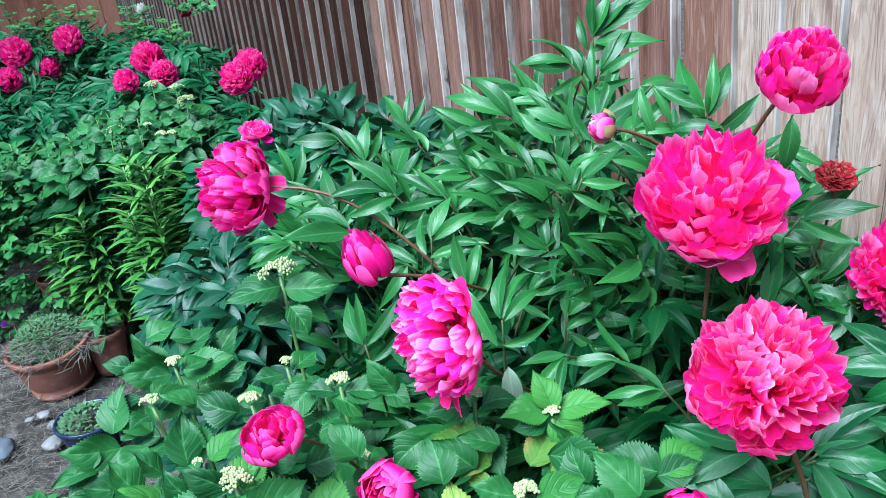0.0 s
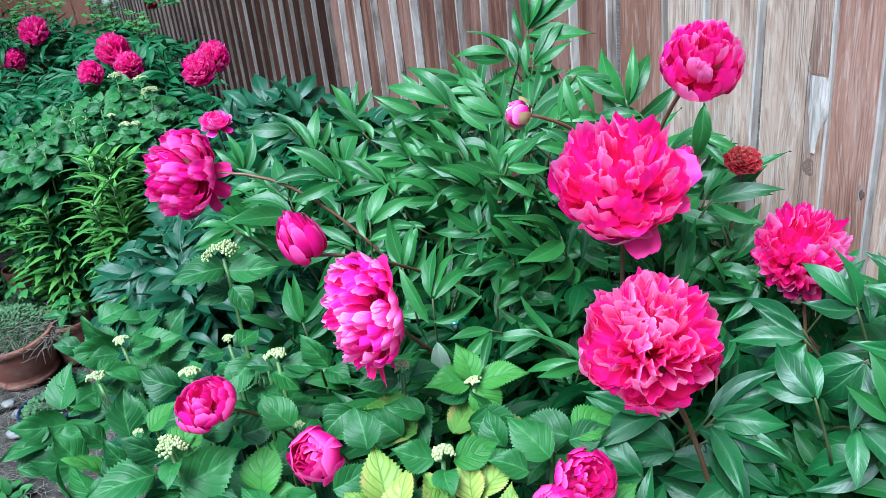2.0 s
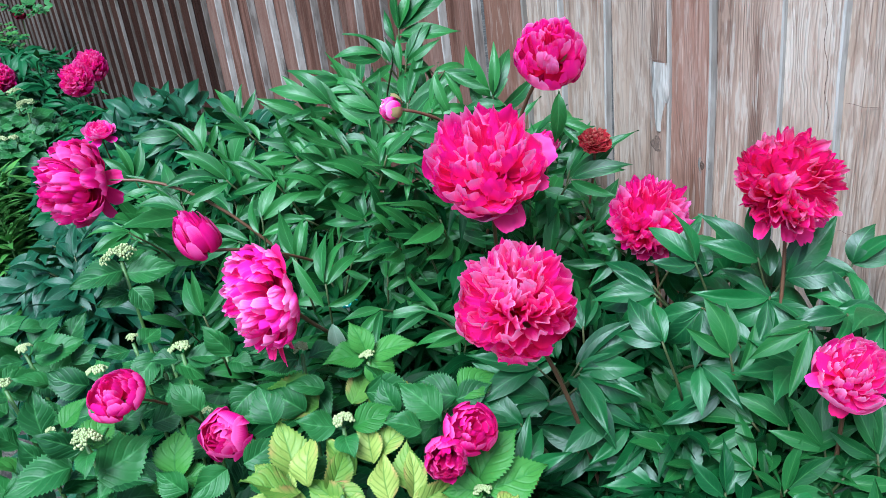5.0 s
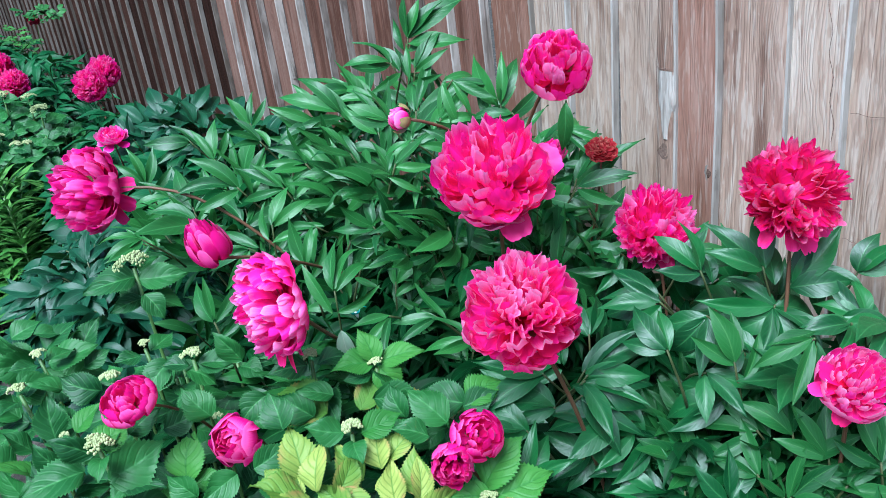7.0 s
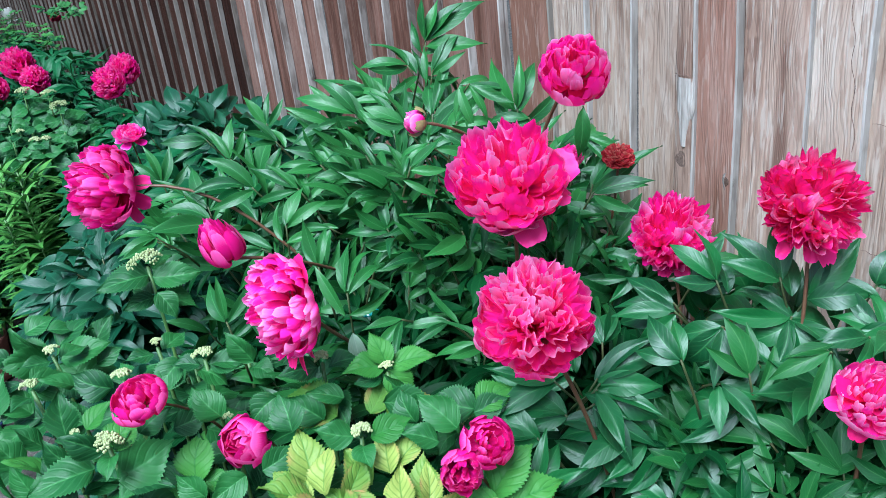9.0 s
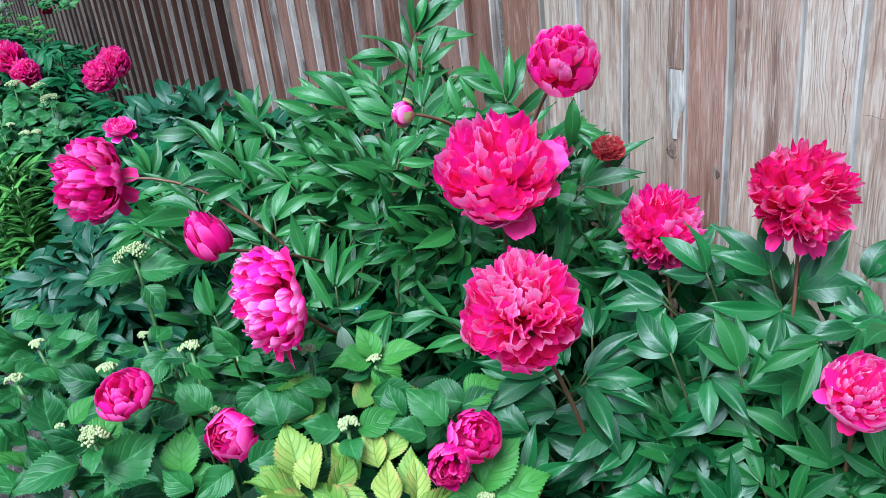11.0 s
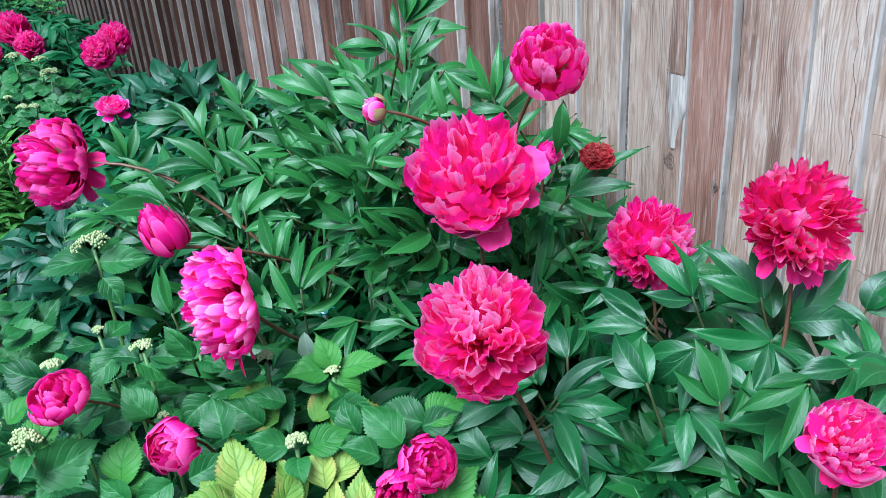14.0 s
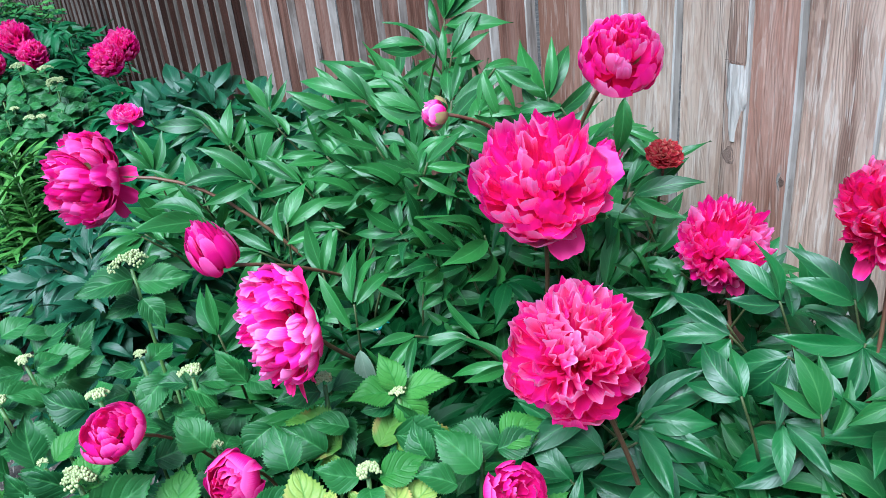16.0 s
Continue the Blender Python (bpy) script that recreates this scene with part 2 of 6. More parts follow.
M_PEONY_DEEP = leaf_material("deep_green_peony_leaf", (0.003, 0.027, 0.009), (0.018, 0.108, 0.022), (0.048, 0.155, 0.045), veins=7.0, slant=0.3, rough=0.42, relief=0.12, lined=0.14, spec=0.42, share=0.1)
# inner leaves: a much darker copy of the leaf colour, standing in for shade
M_PEONY_JOIN = leaf_material("shaded_peony_foliage", (0.002, 0.015, 0.005), (0.008, 0.05, 0.010), (0.018, 0.08, 0.02), island=True, rough=0.48, relief=0.1, spec=0.1)
M_PEONY_BLUE = leaf_material("peony_blue_leaf", (0.003, 0.02, 0.009), (0.010, 0.055, 0.023), (0.018, 0.076, 0.035), island=True, rough=0.45, relief=0.1, spec=0.14)
# far foliage: a brighter copy of the joined leaves, light put into the colour
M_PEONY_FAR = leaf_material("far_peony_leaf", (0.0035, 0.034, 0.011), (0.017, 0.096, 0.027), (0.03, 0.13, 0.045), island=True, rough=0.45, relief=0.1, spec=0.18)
M_YOUNG = leaf_material("young_peony_leaf", (0.005, 0.04, 0.01), (0.025, 0.112, 0.022), (0.066, 0.175, 0.046), rough=0.45, relief=0.12, spec=0.26, share=0.14)
M_BLUE_LEAF = leaf_material("blue_green_leaflet", (0.0035, 0.023, 0.010), (0.014, 0.07, 0.029), (0.026, 0.1, 0.043), rough=0.42, relief=0.16, spec=0.28, share=0.08)
M_HYD = leaf_material("hydrangea_leaf", (0.004, 0.034, 0.009), (0.028, 0.125, 0.022), (0.06, 0.19, 0.05), veins=6.0, slant=0.4, rough=0.52, relief=0.26, lined=0.22, spec=0.32, share=0.1)
# leaves deep in the bush, darkened so that their colour holds the gaps' shade
M_HYD_JOIN = leaf_material("shaded_hydrangea_foliage", (0.0025, 0.016, 0.005), (0.008, 0.045, 0.010), (0.02, 0.08, 0.02), veins=6.0, slant=0.4, rough=0.5, island=True, relief=0.3, spec=0.1)
M_LIME = leaf_material("lime_leaf", (0.05, 0.17, 0.014), (0.4, 0.44, 0.1), (0.06, 0.17, 0.02), lined=0.4, veins=6.0, slant=0.4, rough=0.5, relief=0.4, edge=(0.45, 0.22, 0.1), share=0.22, spec=0.22)
M_FRESH = leaf_material("fresh_hydrangea_leaf", (0.02, 0.1, 0.014), (0.075, 0.22, 0.035), (0.03, 0.13, 0.02), lined=0.2, veins=6.0, slant=0.4, rough=0.5, relief=0.35, share=0.18, spec=0.2)
M_FADE = leaf_material("fading_hydrangea_leaf", (0.03, 0.11, 0.014), (0.16, 0.25, 0.035), (0.09, 0.2, 0.03), lined=0.2, veins=6.0, slant=0.4, rough=0.55, relief=0.35, edge=(0.34, 0.13, 0.06), spec=0.15)
M_LIMP = leaf_material("limp_grey_leaf", (0.16, 0.24, 0.15), (0.26, 0.34, 0.24), (0.3, 0.36, 0.26), rough=0.55, relief=0.2, spec=0.2)
M_LILY = leaf_material("lily_leaf", (0.022, 0.1, 0.016), (0.095, 0.23, 0.04), (0.1, 0.24, 0.055), veins=1.0, rough=0.42, island=True, spec=0.25)
M_HERB = leaf_material("herb_leaf", (0.03, 0.075, 0.03), (0.08, 0.15, 0.06), (0.085, 0.15, 0.07), veins=2.0, rough=0.6, island=True, spec=0.2)
M_ROSE = leaf_material("rose_leaf", (0.008, 0.055, 0.012), (0.04, 0.145, 0.028), (0.05, 0.15, 0.035), veins=6.0, rough=0.5, island=True, spec=0.3)
M_ROSE_FRESH = leaf_material("fresh_rose_leaf", (0.016, 0.085, 0.014), (0.075, 0.21, 0.04), (0.08, 0.21, 0.05), veins=6.0, rough=0.5, island=True, spec=0.25)
M_STEM_RED = stem_material("red_stem", (0.085, 0.026, 0.017), (0.15, 0.085, 0.04))
M_STEM = stem_material("green_stem", (0.04, 0.11, 0.02), (0.1, 0.18, 0.045))
M_STALK = stem_material("leaf_stalk", (0.03, 0.08, 0.02), (0.09, 0.07, 0.03))
M_STEM_GREY = stem_material("woody_stem", (0.14, 0.12, 0.09), (0.24, 0.24, 0.16))
M_BUDS = stem_material("cream_buds", (0.15, 0.22, 0.06), (0.44, 0.45, 0.23))
M_SEPAL = stem_material("sepal", (0.14, 0.16, 0.05), (0.34, 0.19, 0.09))
# stain and wear; the far boards and edges also carry shade in their colour
M_FACE = wood_material("shaded_stained_board", (0.015, 0.0058, 0.0036), (0.037, 0.0145, 0.0092), (0.06, 0.03, 0.021), 0.16, 0.4)
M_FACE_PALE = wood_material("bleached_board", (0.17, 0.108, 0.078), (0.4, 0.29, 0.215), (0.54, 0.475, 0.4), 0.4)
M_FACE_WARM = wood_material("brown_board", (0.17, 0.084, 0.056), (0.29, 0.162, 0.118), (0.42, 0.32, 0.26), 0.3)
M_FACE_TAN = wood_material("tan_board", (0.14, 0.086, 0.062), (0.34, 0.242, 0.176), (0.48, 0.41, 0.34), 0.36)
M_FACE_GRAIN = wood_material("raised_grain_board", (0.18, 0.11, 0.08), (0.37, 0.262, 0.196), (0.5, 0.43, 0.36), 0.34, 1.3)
M_FACE_MID = wood_material("mid_brown_board", (0.085, 0.038, 0.025), (0.185, 0.093, 0.066), (0.28, 0.19, 0.15), 0.26, 0.5)
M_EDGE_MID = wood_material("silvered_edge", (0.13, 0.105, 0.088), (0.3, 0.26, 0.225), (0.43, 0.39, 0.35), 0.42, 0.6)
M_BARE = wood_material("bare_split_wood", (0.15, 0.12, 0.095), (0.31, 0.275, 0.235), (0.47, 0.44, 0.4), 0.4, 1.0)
M_EDGE = wood_material("shaded_weathered_edge", (0.08, 0.065, 0.052), (0.15, 0.128, 0.107), (0.23, 0.2, 0.172), 0.38, 0.5)
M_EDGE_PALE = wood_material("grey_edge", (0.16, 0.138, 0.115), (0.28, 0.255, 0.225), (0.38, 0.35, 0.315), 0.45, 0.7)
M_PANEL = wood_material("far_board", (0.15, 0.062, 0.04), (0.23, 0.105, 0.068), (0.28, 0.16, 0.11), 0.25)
M_KNOT = wood_material("knot_wood", (0.05, 0.03, 0.022), (0.13, 0.08, 0.06), (0.25, 0.19, 0.15), 0.3)
M_CHALK = stem_material("chalk_white", (0.6, 0.6, 0.55), (0.75, 0.74, 0.7))
M_TIE = stem_material("tie_wire", (0.01, 0.16, 0.16), (0.03, 0.26, 0.24))
M_CLAY = clay_material("terracotta", (0.14, 0.054, 0.036), (0.23, 0.092, 0.06), (0.26, 0.17, 0.125))
M_BLUE = clay_material("blue_glaze", (0.006, 0.011, 0.03), (0.014, 0.026, 0.06), (0.05, 0.065, 0.09))
M_BLUE.node_tree.nodes["Principled BSDF"].inputs["Roughness"].default_value = 0.25
M_SOIL = soil_material("garden_soil")
M_STRAW = stem_material("dry_straw", (0.07, 0.06, 0.045), (0.17, 0.15, 0.12))
M_STONE = clay_material("grey_stone", (0.1, 0.1, 0.1), (0.18, 0.175, 0.165), (0.22, 0.21, 0.19))
M_STONE_BLUE = clay_material("blue_grey_stone", (0.05, 0.06, 0.075), (0.09, 0.1, 0.12), (0.12, 0.12, 0.12))


# ---- mesh helpers ----
def mesh_of(name, verts, faces, uvs=None, mats=(), smooth=True):
    me = bpy.data.meshes.new(name)
    me.from_pydata([tuple(v) for v in verts], [], faces)
    if uvs is not None:
        lay = me.uv_layers.new(name="UVMap")
        idx = np.empty(len(me.loops), dtype=np.int32)
        me.loops.foreach_get("vertex_index", idx)
        lay.data.foreach_set("uv", np.asarray(uvs, dtype=np.float32)[idx].ravel())
    for m in mats:
        me.materials.append(m)
    if smooth:
        me.polygons.foreach_set("use_smooth", [True] * len(me.polygons))
    me.update()
    return me


def put(name, mesh, parent, m=None, label=""):
    """One mesh object under a thing or part; m is its pose in the world."""
    ob = new(name, mesh)
    ob.parent = parent
    if parent is not None:
        base = parent.matrix_basis if parent.parent is None else parent.parent.matrix_basis @ parent.matrix_basis
        ob.matrix_basis = base.inverted() @ (m if m is not None else Matrix())
    elif m is not None:
        ob.matrix_basis = m
    if label:
        tagged(ob, label)
    return ob


def thing(name, at, label, category, group="", kind=""):
    ob = new(name)
    ob.empty_display_size = 0.05
    ob.matrix_basis = Matrix.Translation(at)
    return tagged(ob, label, category, group, kind)


def grid_faces(rows, cols, start=0):
    return [(start + r * cols + c, start + r * cols + c + 1, start + (r + 1) * cols + c + 1, start + (r + 1) * cols + c)
            for r in range(rows - 1) for c in range(cols - 1)]


def leaf_arrays(width, peak, fold, bend, wave, seed, rows=9, cols=5, serrate=0.0, tip=1.0, pucker=0.0):
    """A leaf of length 1 along +y, normal +z."""
    rng = random.Random(seed)
    ph, lean, hook = rng.uniform(0, 6.3), rng.uniform(-0.06, 0.06), rng.uniform(-0.12, 0.12)
    verts, uvs = [], []
    for r in range(rows):
        v = r / (rows - 1)
        a = v ** (math.log(0.5) / math.log(peak))
        w = width * 0.5 * math.sin(math.pi * a) ** (0.85 if v < peak else tip) + 0.004
        ang = bend * v
        y0, z0 = (math.sin(ang) / bend, -(1 - math.cos(ang)) / bend) if abs(bend) > 1e-3 else (v, 0)
        for c in range(cols):
            u = 2 * c / (cols - 1) - 1
            z = z0 + fold * abs(u) * w - 0.25 * fold * u * u * w + wave * abs(u) * math.sin(7 * v + ph + u)
            y, x = y0, u * w
            if serrate and abs(u) == 1 and 0 < r < rows - 1:
                x *= 1.0 + serrate * (1 if r % 2 else -1)
                y += 0.012 if r % 2 else -0.006
            z += pucker * math.cos(24 * (v - 0.45 * abs(u))) * (1 - abs(u)) * min(1.0, 4 * abs(u)) * math.sin(math.pi * v)
            verts.append((x + lean * math.sin(math.pi * v) + hook * v * v, y, z))
            uvs.append((0.5 + 0.5 * u, v))
    return np.array(verts), grid_faces(rows, cols), np.array(uvs)


class Heap:
    """Many small leaves joined into one mesh."""
    def __init__(self):
        self.v, self.f, self.u, self.n = [], [], [], 0

    def add(self, arrays, m):
        v, f, u = arrays
        mm = np.array(m)
        self.v.append(v @ mm[:3, :3].T + mm[:3, 3])
        self.f += [tuple(i + self.n for i in q) for q in f]
        self.u.append(u)
        self.n += len(v)

    def mesh(self, name, mat):
        return mesh_of(name, np.concatenate(self.v), self.f, np.concatenate(self.u), (mat,))


def tube_arrays(points, radii, sides=6):
    pts = [Vector(p) for p in points]
    verts, faces = [], []
    for i, p in enumerate(pts):
        d = (pts[min(i + 1, len(pts) - 1)] - pts[max(i - 1, 0)]).normalized()
        q = d.to_track_quat("Z", "Y")
        for k in range(sides):
            a = 2 * math.pi * k / sides
            verts.append(p + q @ Vector((math.cos(a), math.sin(a), 0)) * radii[i])
    for i in range(len(pts) - 1):
        for k in range(sides):
            faces.append((i * sides + k, i * sides + (k + 1) % sides, (i + 1) * sides + (k + 1) % sides, (i + 1) * sides + k))
    faces.append(tuple(range(sides))[::-1])
    faces.append(tuple((len(pts) - 1) * sides + k for k in range(sides)))
    return verts, faces


def curve_points(a, b, c, d, n=9):
    a, b, c, d = Vector(a), Vector(b), Vector(c), Vector(d)
    return [(1 - t) ** 3 * a + 3 * (1 - t) ** 2 * t * b + 3 * (1 - t) * t * t * c + t ** 3 * d for t in (i / (n - 1) for i in range(n))]


def stalk(parent, a, b, c, d, r0, r1, mat, name="stem", label="", sides=6, n=9):
    pts = curve_points(a, b, c, d, n)
    rad = [r0 + (r1 - r0) * i / (n - 1) for i in range(n)]
    v, f = tube_arrays(pts, rad, sides)
    return put(name, mesh_of(name, v, f, None, (mat,)), parent, None, label)


def frame_of(pos, along, up, size=1.0, wide=1.0):
    """The pose of a leaf at pos: its length runs along, its face looks up."""
    y = Vector(along).normalized()
    x = y.cross(Vector(up))
    if x.length < 1e-4:
        x = y.cross(Vector((1, 0.3, 0)))
    x.normalize()
    z = x.cross(y)
    m = Matrix((x * size * wide, y * size, z * size)).transposed().to_4x4()
    m.translation = Vector(pos)
    return m


# ---- ground and fences ----
def lathe(profile, sides=40):
    verts, faces = [], []
    for r, z in profile:
        for k in range(sides):
            a = 2 * math.pi * k / sides
            verts.append((r * math.cos(a), r * math.sin(a), z))
    for i in range(len(profile) - 1):
        for k in range(sides):
            faces.append((i * sides + k, i * sides + (k + 1) % sides, (i + 1) * sides + (k + 1) % sides, (i + 1) * sides + k))
    return verts, faces


def build_ground():
    xs = np.concatenate(([-400, -60, -12, -5, -3], np.linspace(-2, 1.4, 60), [3, 6, 14, 60, 400]))
    ys = np.concatenate(([-400, -60, -12, -4], np.linspace(-1, 7, 110), [9, 14, 60, 400]))
    verts = []
    for y in ys:
        for x in xs:
            z = 0.0
            if -2 <= x <= 1.4 and -1 <= y <= 7:
                z = 0.02 * noise.noise((x * 4, y * 4, 0.0)) + 0.012 * noise.noise((x * 17, y * 17, 3.0)) - 0.012
            verts.append((x, y, z))
    me = mesh_of("ground", verts, grid_faces(len(ys), len(xs)), None, (M_SOIL,))
    tagged(put("ground", me, None), "trodden grey-brown garden soil with dry straw", "ground", kind="structure")


build_ground()

PITCH, FENCE_X, FENCE_TOP, CORNER_Y = 0.0932, 1.1, 1.85, 6.8


def board_mesh(name, width, proud, thick, height, seed, mats):
    """A lapped board: its low edge (y = 0) stands proud, its far edge lies under the next board."""
    rng = random.Random(seed)
    verts, faces, n = [], [], 31
    for i in range(n):
        z = height * i / (n - 1)
        j = 0.0018 * math.sin(z * 5.3 + seed * 1.7) + 0.0012 * math.sin(z * 17 + seed * 2.3)
        k = 0.0012 * math.sin(z * 11 + seed * 2)
        verts += [(-proud, j, z), (-proud - 0.0012, j + 0.0025, z), (0.0, width + k, z), (thick, width + k, z), (thick - proud, j, z)]
    for i in range(n - 1):
        for s in range(5):
            faces.append((i * 5 + s, (i + 1) * 5 + s, (i + 1) * 5 + (s + 1) % 5, i * 5 + (s + 1) % 5))
    faces += [tuple(range(5)), tuple((n - 1) * 5 + s for s in range(5))[::-1]]
    me = mesh_of(name, verts, faces, None, mats, smooth=False)
    for p in me.polygons:
        if p.index < (n - 1) * 5 and p.index % 5 in (0, 4):
            p.material_index = 1
    bm = bmesh.new()
    bm.from_mesh(me)
    bmesh.ops.recalc_face_normals(bm, faces=bm.faces)
    bm.to_mesh(me)
    bm.free()
    return me


def build_fences():
    fence = thing("wall_east", (FENCE_X, 0, 0), "tall fence of lapped brown-stained boards with weathered grey edges", "fence", kind="structure")
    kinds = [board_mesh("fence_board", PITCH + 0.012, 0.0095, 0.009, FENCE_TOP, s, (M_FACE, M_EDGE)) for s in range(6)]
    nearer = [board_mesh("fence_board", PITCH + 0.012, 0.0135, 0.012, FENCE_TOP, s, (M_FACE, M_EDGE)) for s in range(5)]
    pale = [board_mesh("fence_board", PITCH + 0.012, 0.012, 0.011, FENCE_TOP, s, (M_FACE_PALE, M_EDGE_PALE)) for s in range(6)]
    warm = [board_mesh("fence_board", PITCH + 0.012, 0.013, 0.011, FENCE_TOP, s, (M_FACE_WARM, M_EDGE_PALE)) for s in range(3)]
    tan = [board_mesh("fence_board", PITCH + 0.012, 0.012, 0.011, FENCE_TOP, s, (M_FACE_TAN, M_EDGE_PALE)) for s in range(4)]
    mid_brown = [board_mesh("fence_board", PITCH + 0.012, 0.019, 0.016, FENCE_TOP, s, (M_FACE_MID, M_EDGE_MID)) for s in range(4)]
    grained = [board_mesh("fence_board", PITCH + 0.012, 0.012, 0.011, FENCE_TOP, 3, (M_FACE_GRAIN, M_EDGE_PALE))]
    rng = random.Random(4)
    edges = [0.446 - 0.0905 * k for k in range(22, 0, -1)] + [0.446, 0.52, 0.612, 0.677, 0.781, 0.87, 0.946, 1.048, 1.14]
    edges += [1.14 + 0.0884 * k for k in range(1, 6)] + [1.582 + 0.0993 * k for k in range(1, 7)]
    while edges[-1] < CORNER_Y - 0.05:
        edges.append(edges[-1] + PITCH)
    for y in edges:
        # darker board colours further along stand in for the dimmer light there
        kind = kinds if y > 2.7 else nearer if y > 2.1 else mid_brown if y > 1.0 else grained if 0.51 < y < 0.53 else warm if 0.93 < y or 0.6 < y < 0.65 else tan if y > 0.65 or y < 0.38 else pale
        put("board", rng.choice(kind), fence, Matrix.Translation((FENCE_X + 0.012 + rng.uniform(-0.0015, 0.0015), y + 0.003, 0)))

    def knot(y, z, wide, tall, mat, name="knot", label="dark round knot in the board", out=0.0):
        start = max(e for e in edges if e + 0.003 < y) + 0.003
        x = FENCE_X + 0.012 - out - 0.013 * (1 - (y - start) / 0.105)
        v, f = lathe([(1.0, -0.6), (0.97, 0.3), (0.75, 0.75), (0.5, 0.5), (0.3, 0.8), (0.02, 0.6)], 16)
        for k, p in enumerate(v):
            w = 1 + 0.14 * math.sin(3 * math.atan2(p[1], p[0]) + 40 * y) + 0.08 * math.sin(5 * math.atan2(p[1], p[0]))
            v[k] = (p[0] * w, p[1] * w, p[2])
        m = Matrix.Translation((x, y, z)) @ pose(0, 0, 0, 0, -90, 0) @ Matrix.Diagonal((tall, wide, 0.0016, 1))
        put(name, mesh_of(name, v, f, None, (mat,)), fence, m, label)

    def crack(points):
        v, f = tube_arrays(points, [0.0001] + [0.0003] * (len(points) - 2) + [0.0001], 5)
        put("crack", mesh_of("crack", v, f, None, (M_KNOT,)), fence, None, "dark split along the grain")

    def bare_patch(y, low, high, half):
        """Bare torn wood: ridged upright, narrowing to a point at its foot."""
        verts, faces, n, cols = [], [], 16, 9
        for i in range(n):
            k = i / (n - 1)
            w = half * min(1.0, 0.3 + 1.5 * k) * (1 - 0.14 * math.sin(7 * k) - 0.08 * math.sin(19 * k))
            for j in range(cols):
                u = 2 * j / (cols - 1) - 1
                ridge = 0.0007 * math.sin(9 * u + 2.5 * math.sin(5 * k)) + 0.0012 * (1 - u * u)
                verts.append((1.0962 - ridge if abs(u) < 1 else 1.0985, y + u * w + 0.001 * math.sin(9 * k), low + (high - low) * k))
        put("bare_patch", mesh_of("bare_patch", verts, grid_faces(n, cols), None, (M_BARE,)), fence, None, "bare pale split wood above a knot")

    def wane(y0, y1):
        """A strip of paler sapwood along a board's edge."""
        verts, faces, n = [], [], 40
        for i in range(n):
            z = FENCE_TOP * i / (n - 1)
            far = y1 + 0.0022 * math.sin(z * 9) + 0.0012 * math.sin(z * 31 + 1)
            verts += [(1.0975, y0, z), (1.0967, y0 + 0.004, z), (1.0975, far - 0.004, z), (1.1015, far, z), (1.106, y0 + 0.003, z)]
        for i in range(n - 1):
            for k in range(4):
                faces.append((i * 5 + k, i * 5 + k + 1, i * 5 + k + 6, i * 5 + k + 5))
        put("sapwood_strip", mesh_of("sapwood_strip", verts, faces, None, (M_FACE_GRAIN,)), fence, None, "paler sapwood strip along a board")

    knot(0.695, 0.925, 0.0095, 0.013, M_KNOT, out=0.003)
    wane(0.6805, 0.709)
    bare_patch(0.6915, 0.944, 1.036, 0.0125)
    crack([(1.0955, 0.707 - 0.0026 * k, 1.039 + 0.0008 * math.sin(k * 1.3)) for k in range(11)])
    knot(0.6215, 0.911, 0.009, 0.013, M_EDGE_PALE, "knot", "pale star-shaped knot in the board", 0.001)
    knot(0.622, 0.911, 0.004, 0.006, M_KNOT, "knot", "dark heart of a pale knot", 0.0022)
    knot(0.485, 1.074, 0.0022, 0.0036, M_CHALK, "splash", "small white splash")
    knot(1.785, 0.885, 0.012, 0.02, M_EDGE, "knot", "pale split knot in the board")
    crack([(1.101 - 0.0105 * 0.72, 0.4735 + 0.0022 * math.sin(k * 1.1) - 0.0009 * k, 1.15 - 0.009 * k) for k in range(19)])
    crack([(1.1005 + 0.0004 * k, 0.444 - 0.0045 * k, 1.022 + 0.001 * math.sin(k)) for k in range(9)])
    crack([(1.1005 + 0.0004 * k, 0.440 - 0.0055 * k, 0.874 - 0.0004 * k + 0.0012 * math.sin(2 * k)) for k in range(9)])
    far = thing("wall_north", (FENCE_X, CORNER_Y, 0), "far fence of smooth orange-brown stained boards", "fence", kind="structure")
    kind = board_mesh("far_fence_board", 0.155, 0.004, 0.012, FENCE_TOP, 9, (M_PANEL, M_PANEL))
    x = FENCE_X + 0.05
    while x > -3.2:
        put("board", kind, far, Matrix.Translation((x, CORNER_Y + 0.02, 0)) @ pose(0, 0, 0, 0, 0, 90))
        x -= 0.15


build_fences()


def build_shade_wall():
    """An unseen wall, added to keep light off the far end of the bed."""
    v = [(x, y, z) for z in (0, 4.2) for y in (3.1, 9.0) for x in (-1.8, -1.5)]
    f = [(0, 1, 3, 2), (4, 6, 7, 5), (0, 4, 5, 1), (2, 3, 7, 6), (0, 2, 6, 4), (1, 5, 7, 3)]
    tagged(put("wall_west", mesh_of("wall_west", v, f, None, (M_FACE_WARM,), False), None), "unseen brown wall added to shade the far bed", "wall", kind="structure")


build_shade_wall()


